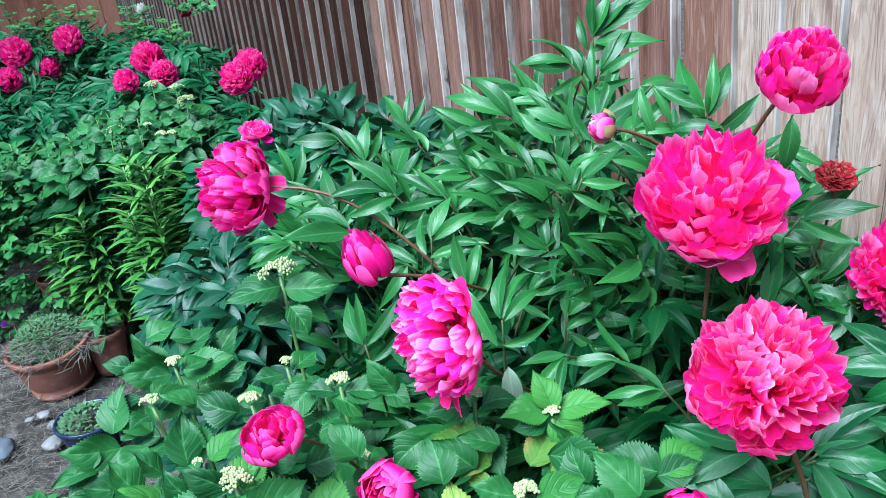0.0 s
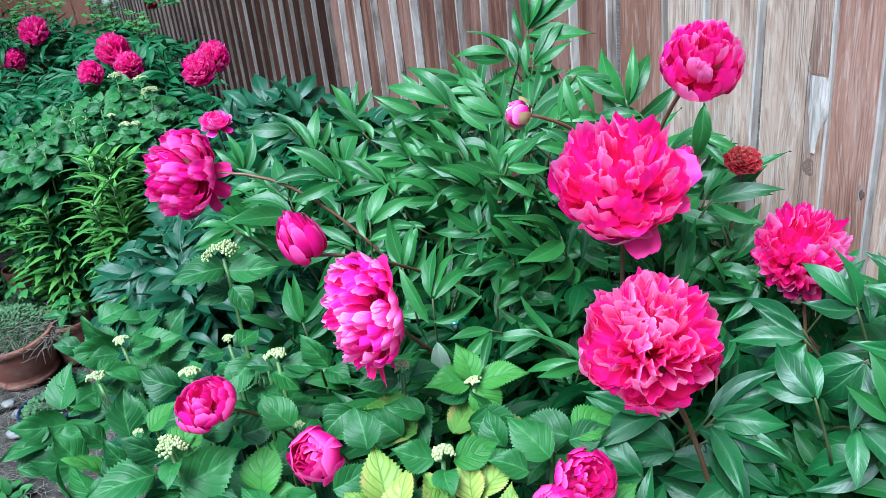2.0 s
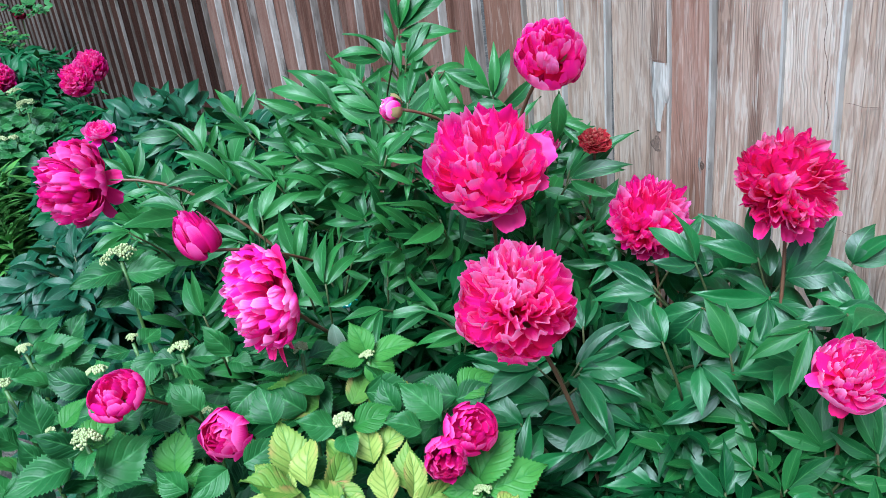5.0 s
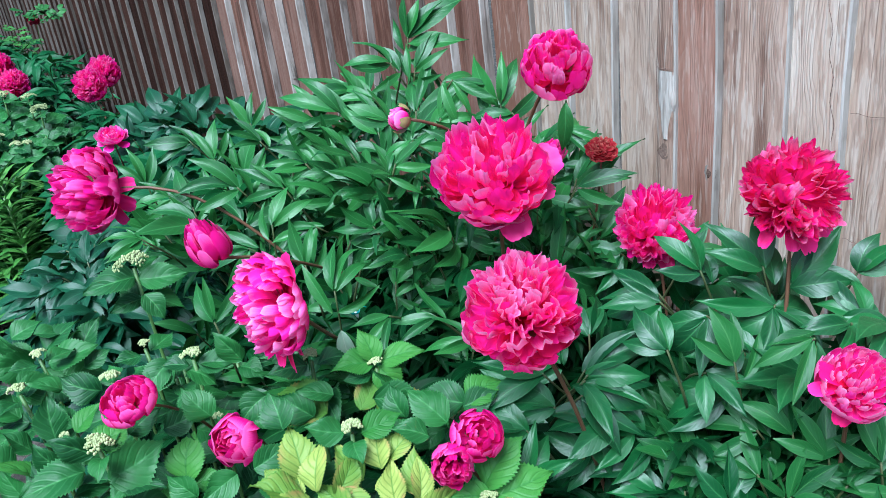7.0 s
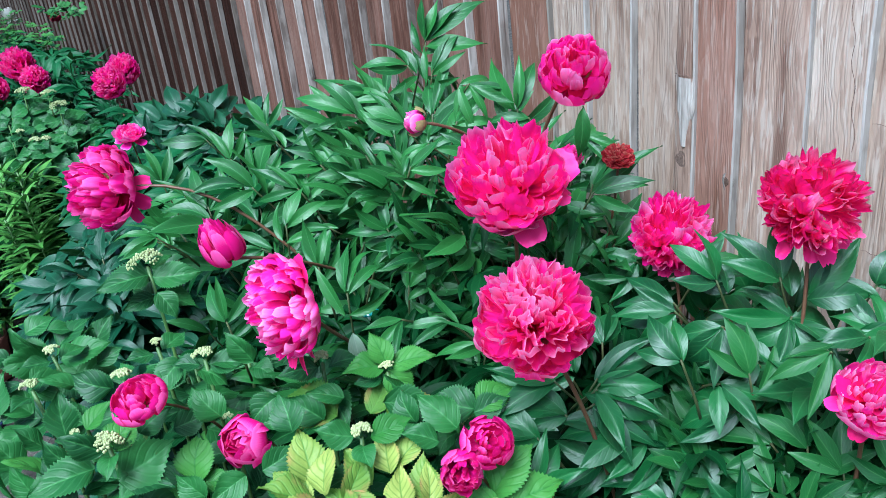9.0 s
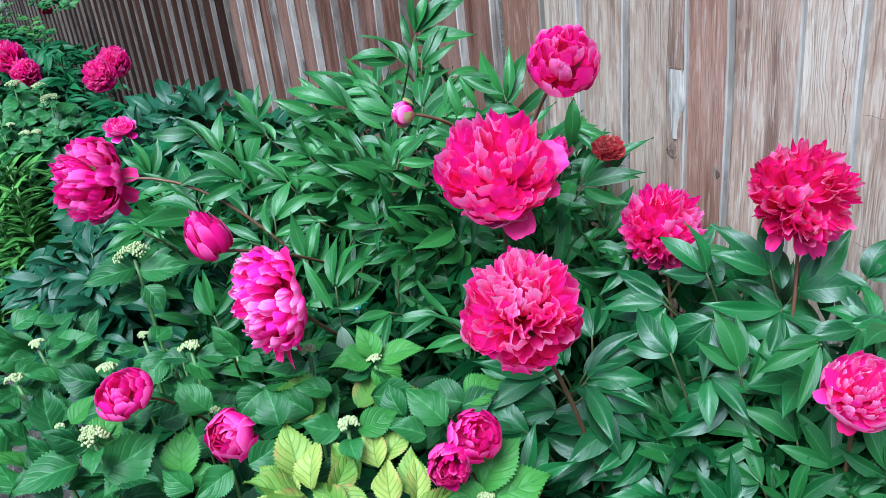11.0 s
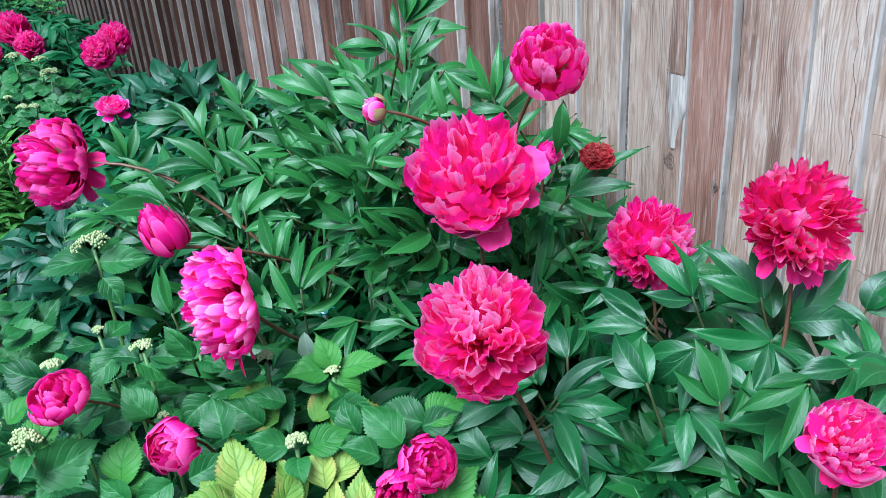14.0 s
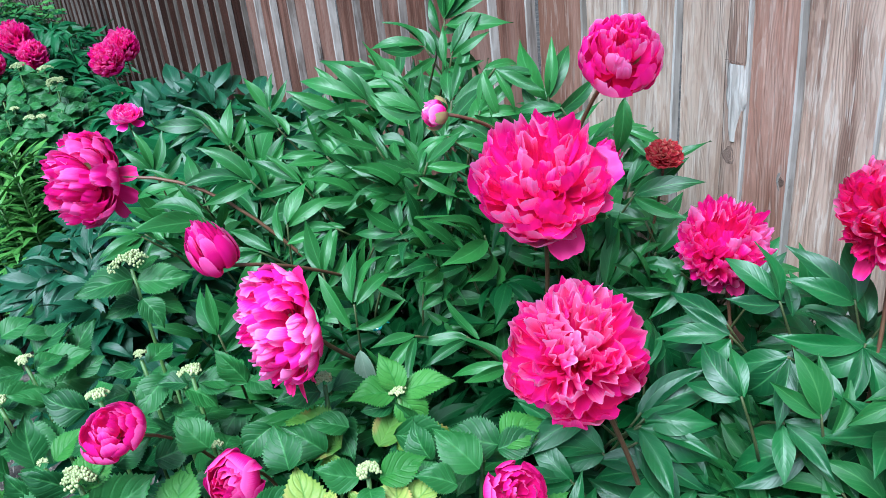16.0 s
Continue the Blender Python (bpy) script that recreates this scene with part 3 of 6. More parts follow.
# ---- peony blooms ----
def petal_mesh(name, open_angle, turn, length, width, cup, ruffle, seed, mat, rows=10, cols=11):
    """A petal in the bloom's own frame: it leaves the base at open_angle from the axis (+z) and bends inwards by turn."""
    rng = random.Random(seed)
    p1, p2, p3 = (rng.uniform(0, 6.3) for _ in range(3))
    fr, nick = rng.uniform(2.2, 3.8), rng.uniform(0.02, 0.08)
    a0, k = radians(open_angle), radians(turn)
    steps = np.linspace(0, 1, 41)
    head = a0 - k * steps
    rr = 0.05 + np.concatenate(([0], np.cumsum(np.sin(head[:-1])))) * length / 40
    zz = np.concatenate(([0], np.cumsum(np.cos(head[:-1])))) * length / 40
    verts, uvs = [], []
    for i in range(rows):
        v = i / (rows - 1)
        w = width * (0.2 + 0.8 * math.sin(math.pi / 2 * min(1.0, v / 0.85)) ** 1.4)
        for c in range(cols):
            u = 2 * c / (cols - 1) - 1
            s = v * (1 - 0.2 * abs(u) ** 4.5 - nick * v * (0.5 + 0.5 * math.sin(4.5 * u + p3)) - 0.012 * v ** 4 * (1 + math.sin(7 * u + p1)))
            a = a0 - k * s
            r, z = float(np.interp(s, steps, rr)), float(np.interp(s, steps, zz))
            nr, nz = -math.cos(a), math.sin(a)
            lift = 0.6 * cup * u * u * w + ruffle * v * v * (0.5 * math.sin(fr * u + p1) + 0.35 * math.sin(2.0 * fr * u + p2 + 3 * v)) * 0.55
            verts.append((r + nr * lift, u * w, z + nz * lift))
            uvs.append((0.5 + 0.5 * u, v))
    return mesh_of(name, verts, grid_faces(rows, cols), uvs, (mat,))


PETALS = {}


def ring(kind, key, mat, *spec):
    if (kind, key, mat.name) not in PETALS:
        PETALS[(kind, key, mat.name)] = [petal_mesh("petal", *spec, seed=17 * key + s, mat=mat) for s in range(4)]
    return PETALS[(kind, key, mat.name)]


# rows of: count, open angle, inward turn, length, half width, cup, ruffle
CUP = [(4, 104, 150, 1.5, 0.52, 0.3, 0.05), (5, 98, 158, 1.62, 0.52, 0.34, 0.05), (6, 88, 150, 1.6, 0.46, 0.36, 0.07), (7, 74, 124, 1.5, 0.38, 0.4, 0.1),
       (6, 54, 84, 1.4, 0.28, 0.42, 0.12), (5, 34, 48, 1.3, 0.22, 0.42, 0.14), (3, 15, 18, 1.2, 0.18, 0.42, 0.12)]
HALF = [(5, 122, 40, 1.15, 0.34, 0.2, 0.06), (8, 98, 100, 1.48, 0.38, 0.34, 0.06), (10, 86, 96, 1.46, 0.33, 0.36, 0.08), (12, 72, 82, 1.36, 0.26, 0.4, 0.12),
        (12, 54, 62, 1.24, 0.2, 0.44, 0.16), (10, 36, 42, 1.12, 0.17, 0.45, 0.16), (7, 18, 20, 1.0, 0.15, 0.45, 0.16)]
POMPON = [(5, 106, 146, 1.3, 0.44, 0.3, 0.1), (7, 100, 150, 1.5, 0.36, 0.32, 0.14), (9, 92, 142, 1.56, 0.32, 0.34, 0.17), (10, 80, 122, 1.52, 0.28, 0.36, 0.19),
          (9, 62, 92, 1.46, 0.24, 0.38, 0.2), (7, 42, 58, 1.42, 0.21, 0.4, 0.2), (5, 20, 26, 1.4, 0.18, 0.4, 0.2)]
KINDS = {"pompon": POMPON, "cup": CUP, "half": HALF}


# a domed bloom: layers of count, polar angles from and to, reach, half width, inward bow, cup, ruffle, twist
DOMES = {
    "full": [(7, 96, 122, 0.96, 0.4, 50, 0.34, 0.06, 10), (14, 60, 82, 0.99, 0.32, 136, 0.46, 0.06, 10), (22, 48, 72, 1.0, 0.26, 136, 0.54, 0.08, 18), (30, 32, 58, 0.99, 0.205, 108, 0.6, 0.12, 34),
             (38, 14, 44, 1.0, 0.165, 80, 0.62, 0.14, 55), (30, 0, 24, 1.02, 0.14, 62, 0.62, 0.15, 85)],
    "loose": [(5, 84, 104, 0.98, 0.48, 70, 0.34, 0.05, 8), (10, 58, 78, 1.02, 0.41, 122, 0.4, 0.06, 10), (15, 46, 68, 1.0, 0.33, 126, 0.48, 0.09, 16), (24, 32, 56, 0.96, 0.22, 116, 0.56, 0.13, 30),
              (26, 14, 42, 0.9, 0.165, 100, 0.6, 0.14, 50), (18, 2, 24, 0.84, 0.135, 84, 0.62, 0.15, 80)],
    "wilted": [(7, 94, 116, 0.98, 0.22, 40, 0.4, 0.12, 16), (24, 66, 94, 1.0, 0.22, 104, 0.4, 0.17, 22), (34, 46, 78, 1.0, 0.2, 110, 0.4, 0.19, 30), (40, 24, 56, 0.99, 0.17, 104, 0.4, 0.2, 40),
               (32, 2, 34, 0.97, 0.15, 96, 0.4, 0.2, 60)],
    "globe": [(5, 54, 70, 0.98, 0.5, 132, 0.4, 0.05, 6), (9, 42, 60, 1.0, 0.42, 142, 0.46, 0.06, 10), (13, 30, 50, 0.99, 0.34, 140, 0.5, 0.08, 16), (16, 14, 40, 0.98, 0.26, 122, 0.54, 0.11, 30),
              (14, 4, 24, 0.98, 0.2, 96, 0.58, 0.14, 50), (8, 0, 12, 0.97, 0.16, 80, 0.6, 0.14, 90)],
    "chalice": [(5, 52, 62, 1.0, 0.5, 136, 0.42, 0.04, 6), (7, 44, 56, 1.0, 0.42, 138, 0.46, 0.04, 8), (16, 34, 48, 0.95, 0.2, 126, 0.56, 0.05, 12), (26, 18, 38, 0.94, 0.15, 110, 0.6, 0.05, 20),
                (22, 2, 22, 0.93, 0.13, 92, 0.6, 0.06, 40)],
    "egg": [(5, 36, 46, 0.98, 0.5, 146, 0.4, 0.03, 4), (6, 26, 38, 1.0, 0.45, 148, 0.42, 0.03, 6), (8, 16, 30, 1.0, 0.38, 138, 0.46, 0.04, 10), (8, 6, 20, 0.98, 0.3, 118, 0.5, 0.06, 20),
            (6, 0, 10, 0.96, 0.22, 96, 0.5, 0.08, 60)],
    "side": [(6, 76, 94, 1.02, 0.42, 96, 0.34, 0.05, 8), (11, 56, 78, 1.02, 0.36, 122, 0.42, 0.07, 12), (21, 40, 66, 1.0, 0.25, 126, 0.54, 0.1, 24), (30, 18, 50, 0.98, 0.185, 114, 0.6, 0.12, 40),
             (22, 2, 24, 0.95, 0.15, 94, 0.62, 0.14, 65)],
}


def dome_petal(half, reach, bow, cup, ruffle, seed, mat, rows=11, cols=15):
    """A petal from the origin along +z, hollow towards -x; its notched and frilled end is the broadest part."""
    rng = random.Random(seed)
    p1, p2, p3, p4 = (rng.uniform(0, 6.3) for _ in range(4))
    f1, f2, lean = rng.uniform(2.2, 3.6), rng.uniform(5.0, 8.0), rng.uniform(-0.12, 0.12)
    cuts = [(rng.uniform(-0.75, 0.75), rng.uniform(0.08, 0.2), rng.uniform(0.02, 0.07)) for _ in range(rng.randint(1, 2))]
    k = radians(bow)
    steps = np.linspace(0, 1, 33)
    head = 0.5 * k - k * steps ** 1.3
    xx = np.concatenate(([0], np.cumsum(np.sin(head[:-1]))))
    zz = np.concatenate(([0], np.cumsum(np.cos(head[:-1]))))
    xx, zz = (0.85 + max(0, bow - 90) / 90) * xx * reach / zz.max(), zz * reach / zz.max()
    verts, uvs = [], []
    for i in range(rows):
        v = (i / (rows - 1)) ** 0.8
        w = half * (0.24 + 0.76 * math.sin(math.pi / 2 * min(1.0, v / 0.8)) ** 1.3)
        for c in range(cols):
            u = 2 * c / (cols - 1) - 1
            cut = sum(d * max(0.0, 1 - abs(u - at) / wide) for at, wide, d in cuts)
            s = v * (1 - 0.19 * abs(u) ** 4 - (cut + 0.012 * math.sin(f2 * 2.3 * u + p3)) * v ** 3)
            lift = 0.5 * cup * u * u * w
            lift += ruffle * v ** 2.5 * (0.55 * math.sin(f1 * u + p1) + 0.38 * math.sin(f2 * u + p2 + 2.5 * v) * (0.4 + 0.6 * abs(u)) + 0.1 * math.sin(11 * u + p4))
            a = 0.5 * k - k * s ** 1.3
            x, z = float(np.interp(s, steps, xx)), float(np.interp(s, steps, zz))
            verts.append((x - math.cos(a) * lift, u * w * (1 - 0.12 * cup * u * u) + lean * v * v * half, z + math.sin(a) * lift))
            uvs.append((0.5 + 0.5 * u, v))
    return mesh_of("petal", verts, grid_faces(rows, cols), uvs, (mat,))


def calyx_mesh(seed=0):
    verts, faces = lathe([(0.02, -0.16), (0.1, -0.12), (0.2, -0.03), (0.2, 0.05), (0.08, 0.16), (0.01, 0.2)], 10)
    for k in range(5):
        lv, lf, lu = leaf_arrays(0.5, 0.5, 0.4, -0.9, 0.02, seed + k, 6, 3)
        m = Matrix.Rotation(2 * math.pi * k / 5, 4, "Z") @ frame_of((0.12, 0, -0.05), (1, 0, 0.1), (0, 0, 1), 0.55)
        base = len(verts)
        verts += [m @ Vector(v) for v in lv]
        faces += [tuple(i + base for i in f) for f in lf]
    return mesh_of("bloom", verts, faces, None, (M_SEPAL,))


CALYX = calyx_mesh()
BLOOMS = []


def dome_petals(head, turned, kind, mat, rng, sink, droop, skip, seed):
    """The petals of a domed bloom; droop: guard petals of their own, each a way in the world, reach, half width and bow."""
    def petal(meshes, theta, phi, twist, m):
        ob = new("petal", rng.choice(meshes))
        ob.parent = head
        ob.matrix_basis = Matrix.Rotation(phi, 4, "Z") @ Matrix.Rotation(theta, 4, "Y") @ Matrix.Rotation(twist, 4, "Z") @ m

    turn = rng.uniform(0, 6.3)
    for key, (count, t0, t1, reach, half, bow, cup, ruffle, twist) in enumerate(DOMES[kind]):
        name = (kind, key, mat.name)
        if name not in PETALS:
            PETALS[name] = [dome_petal(half, 1.0, bow, cup, ruffle, 31 * key + 7 * s + len(kind), mat) for s in range(6)]
        for i in range(count):
            phi = turn + 2.399963 * i + rng.uniform(-0.3, 0.3)
            theta = radians(t0 + (t1 - t0) * ((i + rng.random()) / count) ** 0.8)
            if rng.random() < skip:
                continue
            far = reach * (sink * math.cos(theta) + math.sqrt(1 - (sink * math.sin(theta)) ** 2)) * rng.uniform(0.92, 1.03)
            wide = rng.uniform(0.8, 1.18)
            petal(PETALS[name], theta, phi, radians(max(-1.1, min(1.1, rng.gauss(0, 0.5))) * twist), Matrix.Diagonal((0.6 * wide + 0.4 * far, wide, far, 1)))
        turn += 1.1
    back = turned.inverted()
    for k, (way, reach, half, bow) in enumerate(droop):
        d = (back @ Vector(way)).normalized()
        mesh = dome_petal(half, reach, bow, 0.22, 0.06, 900 + 10 * seed + k, M_PETAL_GUARD)
        petal([mesh], math.acos(max(-1.0, min(1.0, d.z))), math.atan2(d.y, d.x), rng.uniform(-0.3, 0.3), Matrix())


def bloom(plant, centre, size, facing, kind="full", mat=None, label="", seed=0, squash=1.0, roll=0.0, wild=8.0, skip=0.0, sink=0.55, name="bloom", sepals=0, droop=()):
    """A bloom of that radius round centre; its axis looks along facing."""
    mat = mat or M_PETAL
    rng = random.Random(seed + 100)
    domed = kind in DOMES
    if domed:
        sink = 0.42
    turned = Vector(facing).normalized().to_track_quat("Z", "Y").to_matrix() @ Matrix.Rotation(radians(roll), 3, "Z")
    home = Matrix.Translation(centre) @ turned.to_4x4() @ Matrix.Diagonal((size, size, size * squash, 1)) @ Matrix.Translation((0, 0, -sink))
    head = put(name, CALYX, plant, home, label)
    BLOOMS.append((Vector(centre), size))
    if domed:
        dome_petals(head, turned, kind, mat, rng, sink, droop, skip, seed)
        return home @ Vector((0, 0, -0.1))
    turn = rng.uniform(0, 6.3)
    for key, (count, *spec) in enumerate(KINDS[kind]):
        meshes = ring(kind, key, mat, *spec)
        for i in range(count):
            if rng.random() < skip:
                continue
            a = turn + 2 * math.pi * (i + rng.uniform(-0.22, 0.22)) / count
            s = rng.uniform(0.86, 1.07)
            w = wild * (0.75 + 0.16 * min(key, 8))
            m = Matrix.Rotation(a, 4, "Z") @ pose(0, 0, 0, rng.uniform(-w, w), rng.uniform(-w, w), rng.uniform(-w, w)) @ Matrix.Diagonal((s, s * rng.uniform(0.85, 1.15), s, 1))
            ob = new("petal", rng.choice(meshes))
            ob.parent = head
            ob.matrix_basis = m
        turn += 0.6
    for i in range(sepals):
        ob = new("sepal", rng.choice(ring("sepal", 0, M_SEPAL, 112, 140, 1.5, 0.34, 0.34, 0.03)))
        ob.parent = head
        ob.matrix_basis = Matrix.Rotation(2 * math.pi * (i + rng.uniform(-0.15, 0.15)) / sepals, 4, "Z") @ Matrix.Diagonal((1.2, 1.2, 1.06, 1)) @ Matrix.Translation((0, 0, -0.06))
    return home @ Vector((0, 0, -0.1))


# ---- leaves and bushes ----
LEAFLETS = [leaf_arrays(0.2 + 0.035 * (s % 3), 0.46, 0.7 - 0.2 * (s % 2), 0.15 + 0.32 * (s % 5), 0.026, s, tip=1.2) for s in range(10)]
LEAFLETS += [leaf_arrays(0.24, 0.45, 0.4, -0.35, 0.025, 31, tip=1.2), leaf_arrays(0.3, 0.45, 0.3, 0.9, 0.03, 32, tip=1.2)]
LEAFLET_MESHES = [mesh_of("leaflet", v, f, u, (M_PEONY,)) for v, f, u in LEAFLETS]
DEEP_LEAFLETS = [leaf_arrays(0.3 + 0.035 * (s % 4), 0.46, 0.5 - 0.15 * (s % 2), 0.3 + 0.32 * (s % 4), 0.03, 130 + s, 13, 7, 0.0, 1.2, 0.007) for s in range(8)]
DEEP_MESHES = [mesh_of("leaflet", v, f, u, (M_PEONY_DEEP,)) for v, f, u in DEEP_LEAFLETS]
BLUE_MESHES = [mesh_of("leaflet", v, f, u, (M_BLUE_LEAF,)) for v, f, u in DEEP_LEAFLETS]
YOUNG = [mesh_of("leaflet", *leaf_arrays(0.27 + 0.03 * (s % 3), 0.47, 0.6, 0.1 + 0.25 * (s % 3), 0.025, 160 + s, 9, 5, 0.0, 1.1), (M_YOUNG,)) for s in range(6)]
BROAD_FILL = [leaf_arrays(0.33 + 0.03 * s, 0.46, 0.45, 0.4 + 0.3 * s, 0.03, 170 + s, 8, 3, 0.0, 1.2) for s in range(4)]
HYD_LEAVES = [leaf_arrays(0.64 + 0.05 * (s % 3), 0.42, 0.28 + 0.1 * (s % 2), 0.3 + 0.36 * (s % 3), 0.06, 50 + s, 39, 11, 0.07, 1.4, 0.024) for s in range(8)]
HYD_FILL = [leaf_arrays(0.62, 0.42, 0.3, 0.3 + 0.3 * s, 0.03, 60 + s, 13, 3, 0.05, 1.15) for s in range(3)]
HYD_MESHES = [mesh_of("leaf", v, f, u, (M_HYD,)) for v, f, u in HYD_LEAVES]
LIME_LEAVES = [leaf_arrays(0.6, 0.45, 0.55, 0.35 + 0.3 * s, 0.07, 65 + s, 37, 11, 0.06, 1.15, 0.026) for s in range(4)]
LIME_MESHES = [mesh_of("leaf", v, f, u, (M_LIME,)) for v, f, u in LIME_LEAVES]
FRESH_MESHES = [mesh_of("leaf", v, f, u, (M_FRESH,)) for v, f, u in HYD_LEAVES]
FADE_MESHES = [mesh_of("leaf", v, f, u, (M_FADE,)) for v, f, u in HYD_LEAVES]
LIMP_MESHES = [mesh_of("leaflet", v, f, u, (M_LIMP,)) for v, f, u in DEEP_LEAFLETS]
LILY_LEAVES = [leaf_arrays(0.2, 0.42, 0.5, 0.2 + 0.28 * s, 0.004, 70 + s, 8, 3) for s in range(4)]
ROUND_LEAVES = [leaf_arrays(0.55, 0.5, 0.25, 0.3 + 0.2 * s, 0.02, 80 + s, 6, 3) for s in range(3)]

CAMERA_SIDE = Vector((0.25, 0.0, 1.33))  # about where the camera stands; leaves are thinned to fit its view


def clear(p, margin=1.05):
    """True where a leaf would not hide a bloom from the camera."""
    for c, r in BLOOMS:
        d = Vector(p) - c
        lean = (CAMERA_SIDE - c).normalized()
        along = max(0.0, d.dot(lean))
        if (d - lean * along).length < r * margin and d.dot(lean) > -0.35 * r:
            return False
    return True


def fan(rng, count):
    """Turn, length and place down the stalk of each leaflet of one compound leaf."""
    plan = [(0, 1.0, 0.0), (-30, 0.92, 0.05), (30, 0.92, 0.05), (-46, 0.86, 0.36), (46, 0.86, 0.36), (-58, 0.74, 0.6), (58, 0.74, 0.6), (-18, 0.7, 0.5), (20, 0.66, 0.7)]
    return [(t + rng.uniform(-11, 11), k + rng.uniform(-0.14, 0.08), d + rng.uniform(0, 0.08)) for t, k, d in plan[:count]]


def leaflet_poses(rng, node, along, up, size, count):
    along, up = Vector(along).normalized(), Vector(up).normalized()
    up = (up - along * up.dot(along)).normalized()
    sag = rng.uniform(-0.25, 0.3)
    for turn, part_len, down in fan(rng, count):
        d = Matrix.Rotation(radians(turn), 3, up) @ along
        d = (d + up * (sag + rng.uniform(-0.22, 0.22))).normalized()
        tilt = (up + 0.4 * Vector((rng.uniform(-1, 1), rng.uniform(-1, 1), rng.uniform(-1, 1)))).normalized()
        start = Vector(node) + d * size * 0.05 - (along + Vector((0, 0, 0.5))) * size * down * 0.7
        yield frame_of(start, d, tilt, size * part_len * 1.1, rng.uniform(0.75, 1.12))


def spray(plant, node, along, up=(0, 0, 1), size=0.09, count=5, seed=0, root=None, red=False, meshes=None):
    """One compound peony leaf: a stalk with leaflets at its end."""
    rng = random.Random(seed * 7 + count)
    node = Vector(node)
    root = Vector(root) if root is not None else node - Vector(along).normalized() * size * 0.6 - Vector((-0.3 * size, -0.3 * size, size * 1.1))
    st = stalk(plant, root, root.lerp(node, 0.35) + Vector((0, 0, 0.01)), root.lerp(node, 0.7), node, 0.0017, 0.0011, M_STEM_RED if red else M_STALK, "leaf_stalk", sides=5, n=5)
    for m in leaflet_poses(rng, node, along, up, size, count):
        if not clear(m @ Vector((0, 0.55, 0)), 0.85) or (m @ Vector((0, 1, 0))).x > 1.08:
            continue
        put("leaflet", rng.choice(meshes or BLUE_MESHES if meshes or plant.location.y > 1.2 else DEEP_MESHES if plant.location.y < 0.6 else LEAFLET_MESHES), st, m)


def dome_point(rng, dome, deep=0.0):
    cx, cy, rx, ry, top, drop = dome
    a, r = rng.uniform(0, 6.283), math.sqrt(rng.random())
    x, y = cx + rx * r * math.cos(a), cy + ry * r * math.sin(a)
    z = top - drop * r * r - (0.12 * deep + 0.9 * deep * rng.random() if deep else 0.0)
    out = Vector((math.cos(a) * r, math.sin(a) * r, 0.0))
    return Vector((x, y, z)), out, r


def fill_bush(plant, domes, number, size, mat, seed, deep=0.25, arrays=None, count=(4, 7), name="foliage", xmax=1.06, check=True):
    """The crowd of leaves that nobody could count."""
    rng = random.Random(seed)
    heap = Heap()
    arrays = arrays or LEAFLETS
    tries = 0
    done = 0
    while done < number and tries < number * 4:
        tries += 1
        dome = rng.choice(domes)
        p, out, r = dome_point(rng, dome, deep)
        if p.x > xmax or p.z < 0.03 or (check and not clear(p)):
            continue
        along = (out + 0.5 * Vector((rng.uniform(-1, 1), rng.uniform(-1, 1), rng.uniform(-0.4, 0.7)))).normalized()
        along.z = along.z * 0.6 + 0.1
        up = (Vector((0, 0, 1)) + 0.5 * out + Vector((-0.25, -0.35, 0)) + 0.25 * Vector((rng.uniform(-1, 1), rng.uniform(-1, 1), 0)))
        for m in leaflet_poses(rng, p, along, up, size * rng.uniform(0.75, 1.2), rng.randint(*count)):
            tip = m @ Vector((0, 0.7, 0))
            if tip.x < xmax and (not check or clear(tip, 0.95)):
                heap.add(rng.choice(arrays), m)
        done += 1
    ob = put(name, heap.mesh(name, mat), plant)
    tagged(ob, kind="stuff")
    return ob


HOLLOW = Vector((0.69, 0.69, 0.865))  # a dark gap between the two near plants


def auto_sprays(plant, domes, number, size, seed, xmax=1.05, count=(5, 8), rise=0.0, meshes=None):
    rng = random.Random(seed)
    done = 0
    for _ in range(number * 6):
        if done >= number:
            break
        p, out, r = dome_point(rng, rng.choice(domes))
        if p.x > xmax or not clear(p):
            continue
        along = (out + 0.45 * Vector((rng.uniform(-1, 1), rng.uniform(-1, 1), rng.uniform(-0.2, 0.6)))).normalized()
        if rise:
            p.z -= 0.055
            along = (along + Vector((0, 0, rise))).normalized()
        tip = p + along * size
        if tip.x > xmax + 0.03 or not clear(tip) or min((tip - HOLLOW).length, (p - HOLLOW).length) < 0.09:
            continue
        up = Vector((-0.2, -0.3, 1)) + 0.4 * out
        spray(plant, p, along, up, size * rng.uniform(0.8, 1.2), rng.randint(*count), seed * 1000 + done, meshes=meshes)
        done += 1


# ---- central peony ----
C_DOMES = [(0.87, 0.93, 0.18, 0.32, 1.06, 0.12), (0.70, 1.15, 0.2, 0.28, 0.94, 0.14), (0.68, 0.85, 0.14, 0.2, 0.89, 0.12), (0.93, 0.72, 0.12, 0.2, 0.93, 0.1)]
central = thing("peony_plant", (0.8, 0.85, 0), "tall peony with deep pink double blooms and glossy leaves", "peony", "peonies along the fence")


def flower(plant, centre, size, facing, via, root, kind="full", mat=None, label="deep pink double bloom", stem=0.0026, stem_mat=None, **more):
    base = bloom(plant, centre, size, facing, kind, mat, label, **more)
    f = Vector(facing).normalized()
    stalk(plant, root, Vector(via) - (Vector(via) - Vector(root)) * 0.3, Vector(via), base + f * size * 0.05, stem, stem * 0.8, stem_mat or M_STEM_RED, n=12)


